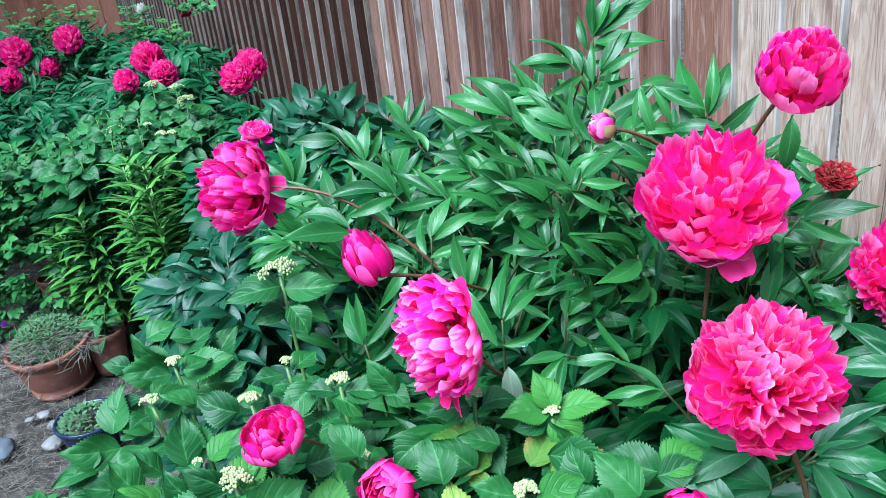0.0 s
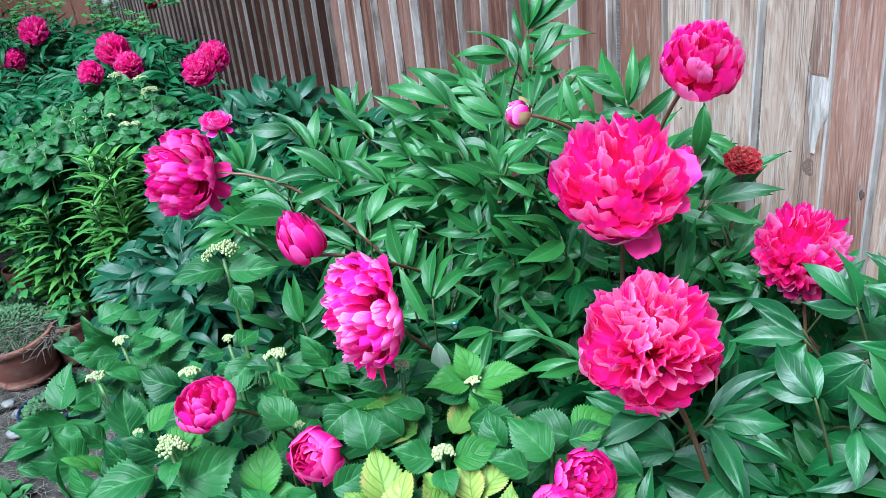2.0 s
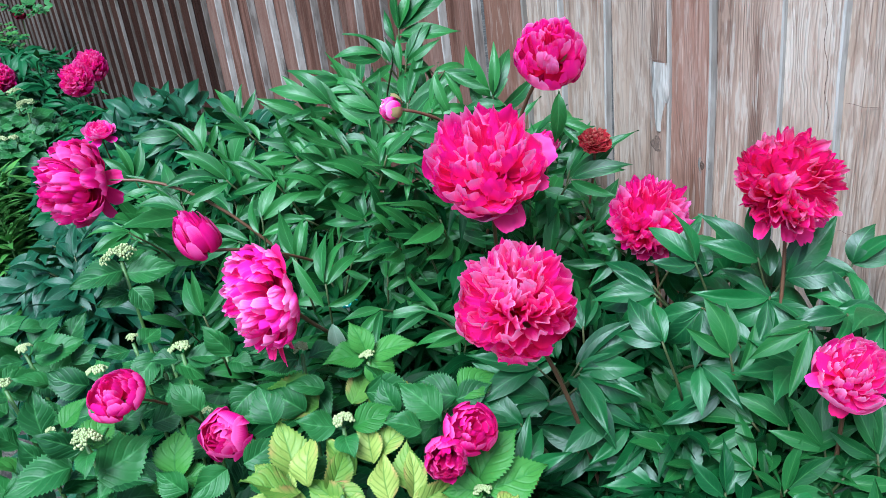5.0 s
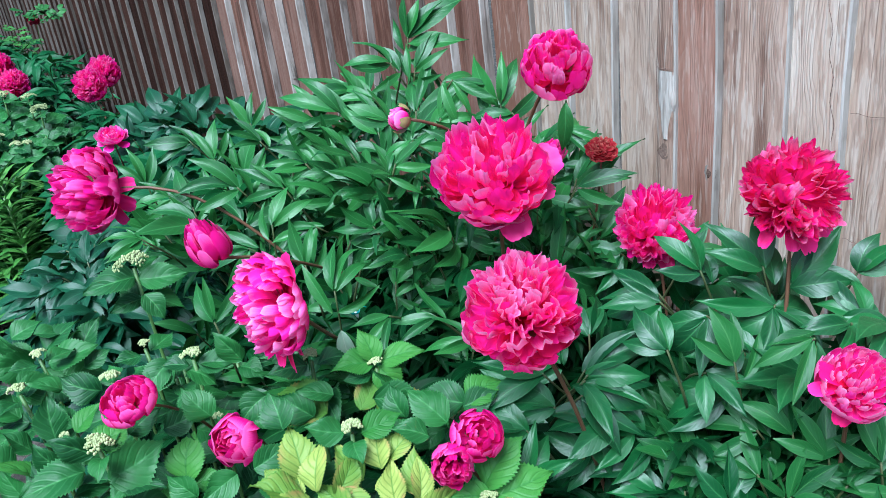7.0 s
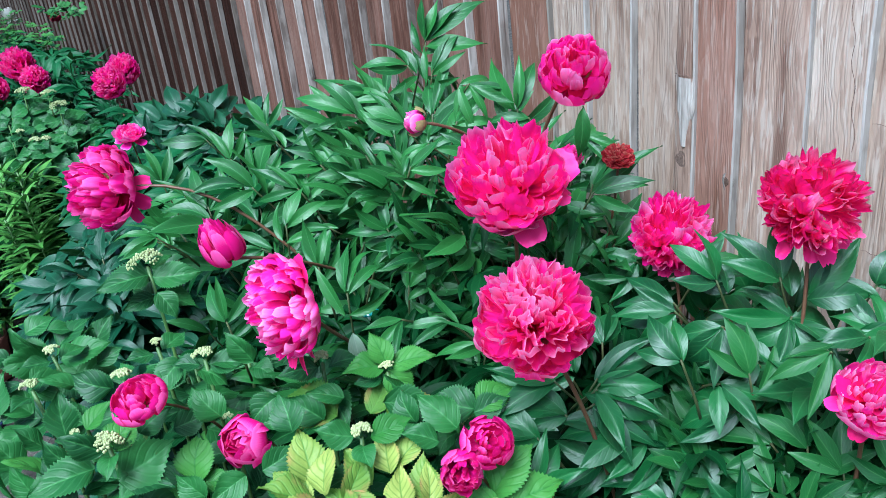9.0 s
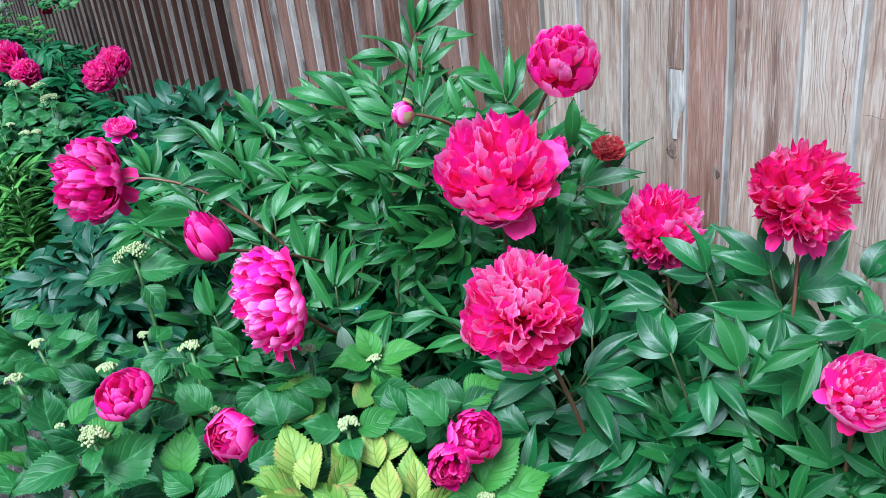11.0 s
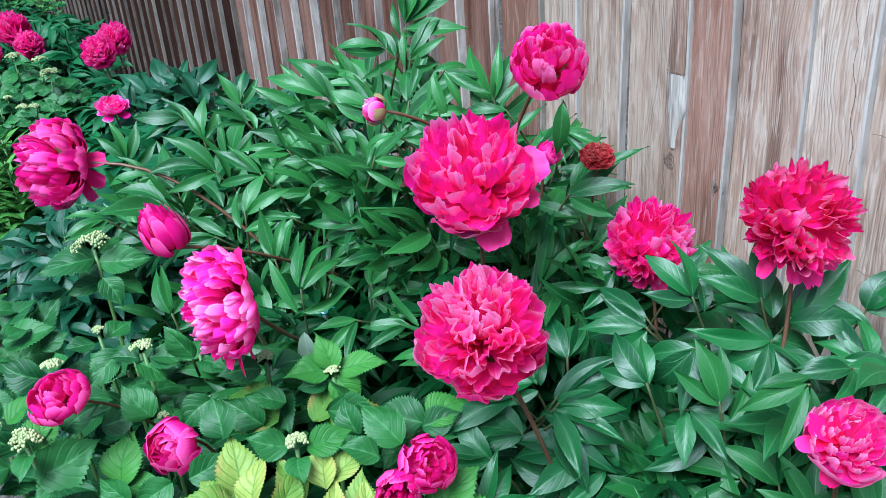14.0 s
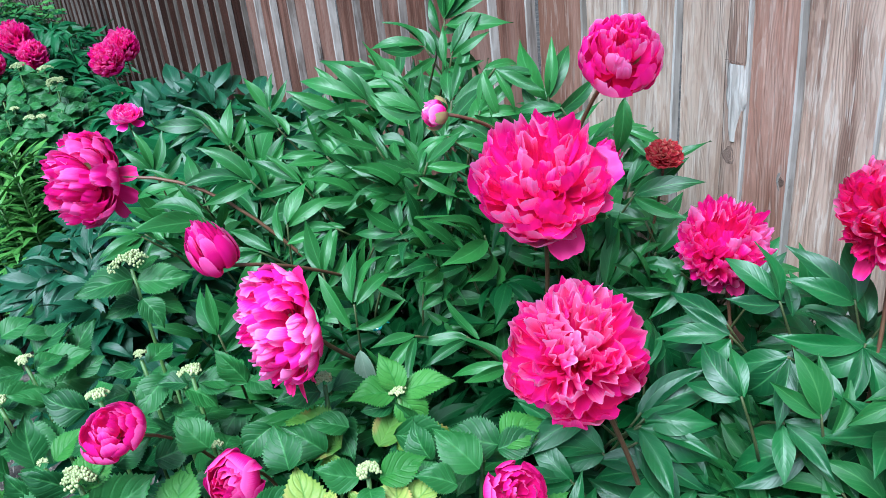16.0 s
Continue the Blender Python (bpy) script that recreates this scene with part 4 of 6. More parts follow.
flower(central, (0.454, 1.097, 0.981), 0.05, (-0.85, -0.1, 0.3), (0.58, 1.03, 0.985), (0.75, 0.95, 0.7), "side", M_PETAL_OUT, label="deep pink double bloom nodding sideways", seed=1, stem=0.0024, squash=0.86,
       droop=[((0.95, -0.35, 0.0), 1.05, 0.2, -30), ((0.75, -0.4, -0.5), 1.1, 0.22, -20), ((0.4, -0.3, -0.8), 1.15, 0.24, 10), ((0.25, 0.1, 0.9), 1.15, 0.36, 20)])
flower(central, (0.501, 0.805, 0.978), 0.0178, (-0.3, 0.05, 0.92), (0.57, 0.80, 0.945), (0.74, 0.9, 0.8), "egg", M_PETAL_OUT, "half-closed pink bud", seed=2, squash=2.05, stem=0.0022)
flower(central, (0.509, 0.691, 0.944), 0.047, (-0.84, 0.02, 0.1), (0.58, 0.73, 0.86), (0.72, 0.85, 0.7), "side", M_PETAL_PALE, "pale-edged pink bloom with drooping petals", seed=3, stem=0.0026, squash=0.72,
       droop=[((-0.1, -0.25, -0.95), 1.55, 0.2, -20), ((-0.4, -0.2, -0.9), 1.4, 0.22, 10), ((0.15, -0.1, -0.9), 1.35, 0.22, 0), ((0.15, -0.3, 0.9), 1.25, 0.34, 24), ((-0.7, 0.4, -0.7), 1.35, 0.22, 10)])
flower(central, (0.361, 0.712, 0.899), 0.0222, (-0.3, -0.25, 0.88), (0.43, 0.76, 0.84), (0.52, 0.82, 0.6), "egg", M_PETAL_OUT, "half-open pink bud", seed=4, squash=0.86, stem=0.0019)
flower(central, (0.433, 0.659, 0.841), 0.030, (-0.6, -0.5, 0.42), (0.48, 0.72, 0.8), (0.54, 0.76, 0.55), "cup", M_PETAL_OUT, "round pink bud opening", seed=5, stem=0.0019)
flower(central, (0.689, 0.692, 1.087), 0.0142, (-0.8, 0.25, 0.25), (0.76, 0.69, 1.06), (0.86, 0.76, 0.95), "cup", M_PETAL_SILVER, "small tight bud with tan-green sepals", seed=6, sepals=4, squash=1.15, stem=0.0022)
flower(central, (0.74, 0.614, 1.035), 0.053, (-0.36, -0.42, 0.8), (0.79, 0.66, 0.9), (0.84, 0.78, 0.5), "loose", label="large deep pink double bloom", seed=7,
       droop=[((0.8, -0.5, 0.2), 1.4, 0.4, 26), ((0.7, -0.6, -0.3), 1.25, 0.24, 0), ((-0.3, -0.75, -0.25), 1.2, 0.34, 10), ((0.0, -0.6, -0.75), 1.28, 0.36, 8), ((0.35, -0.8, -0.1), 1.1, 0.44, 40)])
flower(central, (0.826, 0.601, 1.123), 0.0302, (-0.42, -0.5, 0.65), (0.84, 0.66, 1.075), (0.86, 0.8, 0.8), "globe", M_PETAL_PALE, label="globe-shaped pink double bloom on a slender stem", seed=8, stem=0.0024, squash=1.22,
       droop=[((0.8, -0.6, -0.15), 1.05, 0.3, -10), ((-0.85, 0.1, -0.25), 1.1, 0.36, -10), ((-0.3, -0.6, -0.6), 1.0, 0.4, 20)])
flower(central, (0.914, 0.708, 0.981), 0.018, (0.3, -0.5, 0.7), (0.92, 0.73, 0.9), (0.9, 0.8, 0.5), "cup", M_PETAL_OUT, "small pink bud", seed=9, stem=0.0022)
flower(central, (0.913, 0.629, 1.0), 0.017, (-0.2, -0.3, 0.9), (0.92, 0.64, 0.92), (0.9, 0.75, 0.5), "full", M_PETAL_DRY, "dried dark red flower head", seed=10, squash=0.55, skip=0.3, stem=0.0018)

# ---- right-hand peony ----
R_DOMES = [(0.88, 0.47, 0.18, 0.22, 0.86, 0.1), (0.9, 0.2, 0.2, 0.25, 0.77, 0.1), (0.74, 0.42, 0.12, 0.16, 0.8, 0.1), (0.96, 0.36, 0.1, 0.16, 0.9, 0.1)]
right = thing("peony_plant", (0.85, 0.35, 0), "low leafy peony with large crimson-pink blooms beside the fence", "peony", "peonies along the fence")
flower(right, (0.632, 0.452, 0.984), 0.0445, (-0.36, -0.47, 0.75), (0.684, 0.45, 0.872), (0.78, 0.5, 0.62), "full", M_PETAL_CRIMSON, label="round crimson-pink double bloom", seed=11, stem=0.0024,
       droop=[((-0.35, -0.5, -0.8), 0.95, 0.42, 16), ((0.3, -0.75, -0.5), 1.0, 0.42, 20), ((0.0, -0.6, -0.75), 0.95, 0.36, 10)])
flower(right, (0.917, 0.556, 0.926), 0.0405, (-0.3, -0.45, 0.8), (0.93, 0.55, 0.86), (0.9, 0.5, 0.5), "wilted", label="pink double bloom with fading edges", mat=M_PETAL, seed=12, stem=0.0022,
       droop=[((-0.1, -0.6, -0.75), 1.2, 0.24, 0), ((0.3, -0.7, -0.5), 1.15, 0.26, 10), ((-0.5, -0.3, -0.6), 1.1, 0.22, 0)])
flower(right, (0.932, 0.399, 1.002), 0.0445, (-0.4, -0.55, 0.6), (0.945, 0.40, 0.9), (0.9, 0.4, 0.6), "wilted", label="large wilting pink bloom with browned petal edges", mat=M_PETAL_WILT, seed=13, stem=0.0024, squash=0.88,
       droop=[((-0.3, -0.3, -0.9), 1.25, 0.2, -20), ((0.0, -0.4, -0.9), 1.4, 0.22, -30), ((0.4, -0.6, -0.7), 1.25, 0.26, 0), ((-0.6, 0.1, -0.8), 1.3, 0.16, -20)])
flower(right, (0.82, 0.262, 0.907), 0.0275, (-0.35, -0.42, 0.78), (0.86, 0.29, 0.83), (0.88, 0.3, 0.5), "chalice", M_PETAL_SILVER, "half-open pale-edged pink bloom", seed=14, stem=0.0024,
       droop=[((-0.72, 0.45, 0.6), 1.45, 0.36, -10), ((-0.85, 0.45, 0.05), 1.45, 0.26, -20), ((-0.5, 0.0, -0.8), 1.3, 0.3, -14), ((0.1, -0.7, -0.8), 1.1, 0.44, 30)])
flower(right, (0.592, 0.48, 0.858), 0.0195, (-0.2, -0.6, 0.7), (0.62, 0.49, 0.81), (0.72, 0.5, 0.5), "egg", M_PETAL_OUT, "round pink bud", seed=15, stem=0.0022)
flower(right, (0.564, 0.482, 0.841), 0.0255, (-0.55, -0.6, 0.35), (0.61, 0.5, 0.79), (0.72, 0.5, 0.5), "pompon", M_PETAL_OUT, "crumpled pink bud", seed=16, stem=0.0022)

# ---- far blooms ----
far_a = thing("peony_plant", (0.82, 2.3, 0), "dark-leaved peony with two pink blooms further along the fence", "peony", "peonies along the fence")
flower(far_a, (0.715, 1.99, 0.80), 0.03444, (-0.1, -0.35, 0.9), (0.74, 2.05, 0.7), (0.8, 2.2, 0.3), "half", M_PETAL_PALE, "half-open pink bloom", seed=21, squash=0.75)
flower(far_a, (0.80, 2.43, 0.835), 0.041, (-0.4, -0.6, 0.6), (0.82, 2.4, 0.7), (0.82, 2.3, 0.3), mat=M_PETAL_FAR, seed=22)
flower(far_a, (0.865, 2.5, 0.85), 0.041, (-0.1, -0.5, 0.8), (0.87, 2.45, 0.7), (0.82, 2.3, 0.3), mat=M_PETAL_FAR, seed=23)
far_b = thing("peony_plant", (0.75, 3.3, 0), "distant peony with a cluster of deep pink blooms", "peony", "peonies along the fence")
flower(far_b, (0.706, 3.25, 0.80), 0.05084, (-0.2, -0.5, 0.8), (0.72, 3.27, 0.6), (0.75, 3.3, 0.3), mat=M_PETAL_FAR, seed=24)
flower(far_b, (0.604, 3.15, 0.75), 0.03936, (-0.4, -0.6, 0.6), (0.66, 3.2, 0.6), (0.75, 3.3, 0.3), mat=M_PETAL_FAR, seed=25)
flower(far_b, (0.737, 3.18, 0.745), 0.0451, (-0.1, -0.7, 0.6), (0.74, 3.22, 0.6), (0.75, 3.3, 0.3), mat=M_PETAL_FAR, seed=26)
far_c = thing("peony_plant", (0.45, 4.2, 0), "distant peony with scattered deep pink blooms", "peony", "peonies along the fence")
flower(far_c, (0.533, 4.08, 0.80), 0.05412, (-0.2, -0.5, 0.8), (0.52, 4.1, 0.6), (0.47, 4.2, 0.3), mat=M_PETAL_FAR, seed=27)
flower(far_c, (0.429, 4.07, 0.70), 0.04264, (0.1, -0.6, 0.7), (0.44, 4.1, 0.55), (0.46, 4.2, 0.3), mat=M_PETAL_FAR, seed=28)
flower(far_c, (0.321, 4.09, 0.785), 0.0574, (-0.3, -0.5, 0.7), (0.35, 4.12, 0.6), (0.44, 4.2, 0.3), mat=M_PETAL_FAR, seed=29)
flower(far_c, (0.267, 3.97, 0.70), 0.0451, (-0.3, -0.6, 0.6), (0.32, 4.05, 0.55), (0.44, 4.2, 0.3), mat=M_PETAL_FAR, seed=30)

# ---- peony foliage ----
LOOK = (-0.4, -0.5, 0.75)
spray(central, (0.903, 0.983, 1.092), (0.22, -0.27, 0.94), LOOK, 0.055, 6, 1)
spray(central, (0.904, 0.984, 1.088), (0.60, -0.62, 0.51), LOOK, 0.086, 3, 2)
spray(central, (0.874, 0.992, 1.061), (-0.80, 0.31, 0.51), LOOK, 0.062, 6, 3)
spray(central, (0.888, 0.952, 1.055), (0.45, -0.38, 0.81), LOOK, 0.055, 5, 4)
spray(central, (0.829, 1.037, 1.027), (-0.96, 0.24, 0.14), LOOK, 0.073, 5, 5)
spray(central, (0.842, 0.804, 1.072), (0.49, -0.80, -0.34), LOOK, 0.055, 5, 6)
spray(central, (0.841, 0.997, 1.020), (-0.83, 0.30, 0.48), LOOK, 0.064, 6, 7)
spray(central, (0.788, 1.005, 1.010), (-0.81, 0.26, 0.53), LOOK, 0.081, 6, 8)
spray(central, (0.760, 1.022, 1.002), (-0.79, 0.25, 0.57), LOOK, 0.067, 5, 9)
spray(central, (0.883, 0.767, 1.039), (0.04, -0.03, 1.00), LOOK, 0.070, 5, 10)
spray(central, (0.890, 0.755, 1.026), (-0.81, 0.46, 0.36), LOOK, 0.055, 3, 11)
spray(central, (0.699, 1.291, 0.905), (-0.08, 0.05, 1.00), LOOK, 0.064, 3, 12)
spray(central, (0.755, 1.248, 0.959), (-0.08, 0.02, 1.00), LOOK, 0.056, 3, 13)
spray(central, (0.712, 1.436, 0.903), (-0.91, 0.09, 0.40), LOOK, 0.083, 4, 14)
spray(central, (0.577, 1.276, 0.906), (-0.13, 0.05, 0.99), LOOK, 0.058, 4, 15)
spray(central, (0.627, 1.024, 0.947), (-0.91, 0.15, 0.38), LOOK, 0.077, 4, 16)
spray(central, (0.665, 0.962, 0.950), (-0.76, 0.23, 0.61), LOOK, 0.064, 4, 17)
spray(central, (0.627, 0.932, 0.919), (0.43, -0.10, 0.90), LOOK, 0.061, 5, 18)
spray(central, (0.550, 0.990, 0.935), (-0.93, 0.09, 0.35), LOOK, 0.080, 3, 19)
spray(central, (0.739, 0.901, 0.988), (-0.66, 0.31, 0.68), LOOK, 0.058, 6, 20)
spray(central, (0.734, 0.869, 0.952), (-0.98, 0.19, -0.07), LOOK, 0.055, 4, 21)
spray(central, (0.731, 0.781, 1.004), (0.67, -0.55, 0.49), LOOK, 0.055, 5, 22)
spray(central, (0.728, 0.883, 0.934), (-0.79, -0.16, -0.59), LOOK, 0.055, 4, 23)
spray(central, (0.767, 0.788, 0.984), (-0.91, 0.10, -0.39), LOOK, 0.055, 4, 24)
spray(central, (0.621, 0.775, 0.883), (0.32, 0.04, 0.94), LOOK, 0.071, 5, 25)
spray(central, (0.699, 0.862, 0.892), (0.75, -0.64, 0.17), LOOK, 0.056, 3, 26)
spray(central, (0.720, 0.804, 0.843), (0.44, -0.07, 0.90), LOOK, 0.057, 4, 27)
spray(central, (0.739, 0.807, 0.830), (0.73, -0.59, 0.34), LOOK, 0.068, 5, 28)
spray(central, (0.837, 0.861, 0.862), (0.69, -0.69, 0.24), LOOK, 0.061, 4, 29)
spray(central, (0.802, 0.824, 0.925), (0.69, -0.67, 0.28), LOOK, 0.055, 5, 30)
spray(central, (0.673, 0.902, 0.908), (-0.97, 0.02, -0.23), LOOK, 0.055, 4, 31)
spray(central, (0.483, 1.004, 0.930), (-0.99, -0.04, 0.13), LOOK, 0.055, 4, 32)
spray(central, (0.499, 0.849, 0.866), (0.02, 0.21, 0.98), LOOK, 0.056, 4, 33)
spray(central, (0.725, 0.657, 0.822), (-0.85, 0.42, 0.31), LOOK, 0.067, 3, 34)
spray(central, (0.712, 0.981, 0.964), (-0.83, 0.25, 0.50), LOOK, 0.059, 5, 35)
spray(central, (0.783, 0.866, 1.025), (-0.67, 0.31, 0.67), LOOK, 0.055, 4, 36)
spray(central, (0.823, 0.811, 1.028), (0.58, -0.51, 0.63), LOOK, 0.055, 5, 37)
spray(central, (0.828, 0.791, 0.986), (-0.59, 0.36, 0.73), LOOK, 0.055, 4, 38)
spray(central, (0.723, 1.147, 0.959), (-0.86, 0.20, 0.47), LOOK, 0.055, 4, 39)
spray(central, (0.727, 1.035, 0.981), (0.61, -0.35, 0.72), LOOK, 0.057, 4, 40)
spray(central, (0.718, 0.835, 0.913), (-0.56, 0.36, 0.75), LOOK, 0.055, 5, 41)
spray(central, (0.766, 0.793, 1.019), (-0.95, 0.20, -0.23), LOOK, 0.055, 4, 42)
spray(central, (0.851, 0.793, 1.008), (-0.60, 0.38, 0.71), LOOK, 0.055, 4, 43)
spray(central, (0.690, 0.830, 0.870), (0.75, -0.44, 0.50), LOOK, 0.055, 4, 44)
spray(central, (0.840, 0.903, 0.812), (-0.45, 0.38, 0.81), LOOK, 0.055, 5, 45)
spray(central, (0.851, 0.794, 0.860), (-0.96, 0.27, -0.12), LOOK, 0.055, 4, 46)
spray(central, (0.590, 1.217, 0.894), (-0.92, 0.08, 0.38), LOOK, 0.055, 4, 47)
spray(central, (0.575, 0.892, 0.918), (-0.99, 0.00, -0.11), LOOK, 0.055, 4, 48)
spray(central, (0.625, 0.851, 0.889), (0.00, 0.20, 0.98), LOOK, 0.055, 4, 49)
spray(central, (0.706, 0.702, 0.841), (-0.94, 0.32, 0.13), LOOK, 0.055, 4, 50)
spray(central, (0.654, 0.715, 0.859), (-0.79, -0.27, -0.54), LOOK, 0.055, 3, 51)
spray(central, (0.861, 0.683, 0.883), (0.33, -0.09, 0.94), LOOK, 0.074, 5, 52)
spray(central, (0.872, 0.655, 0.880), (0.56, -0.51, 0.66), LOOK, 0.055, 4, 53)
spray(central, (0.845, 0.642, 0.865), (0.56, -0.44, 0.71), LOOK, 0.077, 3, 54)
spray(central, (0.890, 0.647, 0.957), (0.55, -0.78, 0.30), LOOK, 0.071, 3, 55)
spray(central, (0.902, 0.643, 0.923), (-0.54, 0.54, 0.65), LOOK, 0.055, 4, 56)
spray(central, (0.917, 0.642, 0.882), (0.45, -0.27, 0.85), LOOK, 0.055, 4, 57)
spray(central, (0.850, 0.701, 0.874), (-0.58, 0.54, 0.61), LOOK, 0.055, 3, 58)
spray(central, (0.916, 0.687, 1.046), (-0.41, -0.34, -0.85), LOOK, 0.055, 1, 59)
spray(right, (0.742, 0.496, 0.845), (0.60, -0.64, 0.48), LOOK, 0.068, 4, 60)
spray(right, (0.741, 0.491, 0.842), (0.55, -0.79, 0.27), LOOK, 0.068, 3, 61)
spray(right, (0.734, 0.488, 0.840), (0.35, -0.93, -0.11), LOOK, 0.066, 2, 62)
spray(right, (0.727, 0.486, 0.827), (0.35, -0.93, -0.06), LOOK, 0.068, 3, 63)
spray(right, (0.733, 0.485, 0.811), (0.27, -0.95, -0.11), LOOK, 0.068, 3, 64)
spray(right, (0.866, 0.507, 0.876), (-0.75, 0.61, 0.28), LOOK, 0.068, 3, 65)
spray(right, (0.848, 0.490, 0.880), (-0.85, 0.53, 0.04), LOOK, 0.055, 3, 66)
spray(right, (0.935, 0.414, 0.868), (-0.73, 0.66, 0.18), LOOK, 0.068, 3, 67)
spray(right, (0.932, 0.412, 0.867), (-0.41, -0.67, -0.62), LOOK, 0.061, 3, 68)
spray(right, (0.933, 0.412, 0.868), (0.11, -0.98, -0.14), LOOK, 0.068, 3, 69)
spray(right, (0.923, 0.422, 0.915), (-0.33, 0.58, 0.74), LOOK, 0.068, 4, 70)
spray(right, (0.943, 0.402, 0.895), (0.39, -0.60, 0.70), LOOK, 0.068, 3, 71)
spray(right, (0.945, 0.347, 0.877), (-0.02, -0.98, -0.20), LOOK, 0.055, 3, 72)
spray(right, (0.838, 0.396, 0.814), (-0.74, 0.64, 0.18), LOOK, 0.064, 4, 73)
spray(right, (0.837, 0.362, 0.791), (-0.70, 0.68, 0.22), LOOK, 0.055, 4, 74, meshes=YOUNG)
spray(right, (0.850, 0.333, 0.798), (-0.07, 0.59, 0.81), LOOK, 0.055, 4, 75, meshes=YOUNG)
spray(right, (0.851, 0.297, 0.791), (-0.08, 0.64, 0.77), LOOK, 0.055, 4, 76, meshes=YOUNG)
spray(right, (0.767, 0.391, 0.740), (0.17, 0.42, 0.89), LOOK, 0.055, 3, 77)
spray(right, (0.787, 0.354, 0.741), (0.24, 0.35, 0.90), LOOK, 0.055, 3, 78)
spray(right, (0.717, 0.532, 0.836), (-0.86, 0.47, 0.21), LOOK, 0.068, 3, 79)
spray(right, (0.674, 0.512, 0.799), (-0.71, 0.57, 0.42), LOOK, 0.055, 3, 80)
spray(right, (0.794, 0.541, 0.844), (0.20, 0.20, 0.96), LOOK, 0.055, 3, 81)
spray(right, (0.911, 0.601, 0.875), (-0.90, 0.40, -0.15), LOOK, 0.055, 3, 82)
spray(right, (0.888, 0.499, 0.897), (0.51, -0.62, 0.60), LOOK, 0.055, 3, 83)
spray(right, (0.842, 0.427, 0.891), (-0.85, 0.09, -0.52), LOOK, 0.055, 3, 84)
spray(right, (0.826, 0.383, 0.867), (-0.10, 0.56, 0.82), LOOK, 0.055, 4, 85, meshes=YOUNG)
spray(right, (0.785, 0.428, 0.879), (-0.33, 0.62, 0.72), LOOK, 0.055, 3, 86)
spray(right, (0.840, 0.315, 0.778), (0.47, -0.68, 0.56), LOOK, 0.055, 4, 87, meshes=YOUNG)
spray(right, (0.816, 0.345, 0.760), (-0.33, 0.72, 0.60), LOOK, 0.055, 4, 88, meshes=YOUNG)
spray(right, (0.821, 0.312, 0.750), (0.54, -0.51, 0.67), LOOK, 0.055, 4, 89, meshes=YOUNG)
spray(right, (0.846, 0.273, 0.773), (0.49, -0.53, 0.69), LOOK, 0.055, 4, 90, meshes=YOUNG)
spray(right, (0.751, 0.435, 0.751), (-0.91, 0.42, -0.05), LOOK, 0.055, 4, 91)
spray(right, (0.738, 0.485, 0.750), (-0.95, 0.31, -0.09), LOOK, 0.055, 3, 92)
spray(right, (0.751, 0.414, 0.735), (-0.87, 0.49, 0.03), LOOK, 0.055, 4, 93)
spray(right, (0.820, 0.410, 0.844), (-0.21, -0.85, -0.49), LOOK, 0.055, 3, 94)
spray(right, (0.853, 0.321, 0.906), (-0.75, -0.18, -0.63), LOOK, 0.055, 4, 95, meshes=YOUNG)
spray(right, (0.962, 0.334, 0.875), (-0.08, 0.51, 0.86), LOOK, 0.055, 4, 96)
spray(right, (1.017, 0.373, 0.889), (0.33, -0.45, 0.83), LOOK, 0.055, 3, 97)
spray(right, (0.638, 0.476, 0.780), (0.67, -0.22, 0.70), LOOK, 0.055, 3, 98)
spray(right, (0.991, 0.401, 0.896), (-0.15, -0.89, -0.42), LOOK, 0.055, 3, 99)
spray(right, (0.883, 0.467, 0.911), (-0.43, 0.62, 0.65), LOOK, 0.055, 4, 100)
spray(right, (0.711, 0.511, 0.809), (-0.73, 0.56, 0.39), LOOK, 0.055, 3, 101)
spray(right, (0.868, 0.257, 0.796), (0.00, 0.61, 0.79), LOOK, 0.055, 3, 102, meshes=YOUNG)
spray(right, (0.985, 0.555, 0.805), (-0.1, -0.3, 0.95), LOOK, 0.066, 6, 103)
spray(right, (1.0, 0.505, 0.83), (-0.2, -0.1, 0.97), LOOK, 0.07, 6, 104)
spray(right, (0.99, 0.45, 0.83), (-0.2, 0.3, 0.92), LOOK, 0.07, 5, 105)
spray(right, (1.01, 0.60, 0.83), (-0.2, -0.3, 0.92), LOOK, 0.07, 5, 106)
auto_sprays(central, C_DOMES, 16, 0.07, 41)
auto_sprays(central, C_DOMES, 115, 0.074, 141, count=(5, 9), rise=1.1)
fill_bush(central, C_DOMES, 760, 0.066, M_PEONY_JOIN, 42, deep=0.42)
auto_sprays(right, R_DOMES, 22, 0.06, 43)
auto_sprays(right, R_DOMES, 30, 0.068, 143, count=(3, 6), rise=0.7)
auto_sprays(right, [(0.87, 0.34, 0.13, 0.17, 0.82, 0.04)], 70, 0.05, 243, count=(4, 7), rise=1.0, meshes=YOUNG)
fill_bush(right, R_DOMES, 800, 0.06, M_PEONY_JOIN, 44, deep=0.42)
auto_sprays(far_a, [(0.87, 1.8, 0.15, 0.3, 0.905, 0.08)], 26, 0.08, 341, count=(5, 8), rise=0.8)
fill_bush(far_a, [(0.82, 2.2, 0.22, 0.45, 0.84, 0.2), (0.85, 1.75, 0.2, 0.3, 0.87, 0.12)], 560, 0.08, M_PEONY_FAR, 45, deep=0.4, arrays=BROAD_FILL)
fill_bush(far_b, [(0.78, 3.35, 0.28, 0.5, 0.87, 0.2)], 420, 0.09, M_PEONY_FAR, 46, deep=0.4)
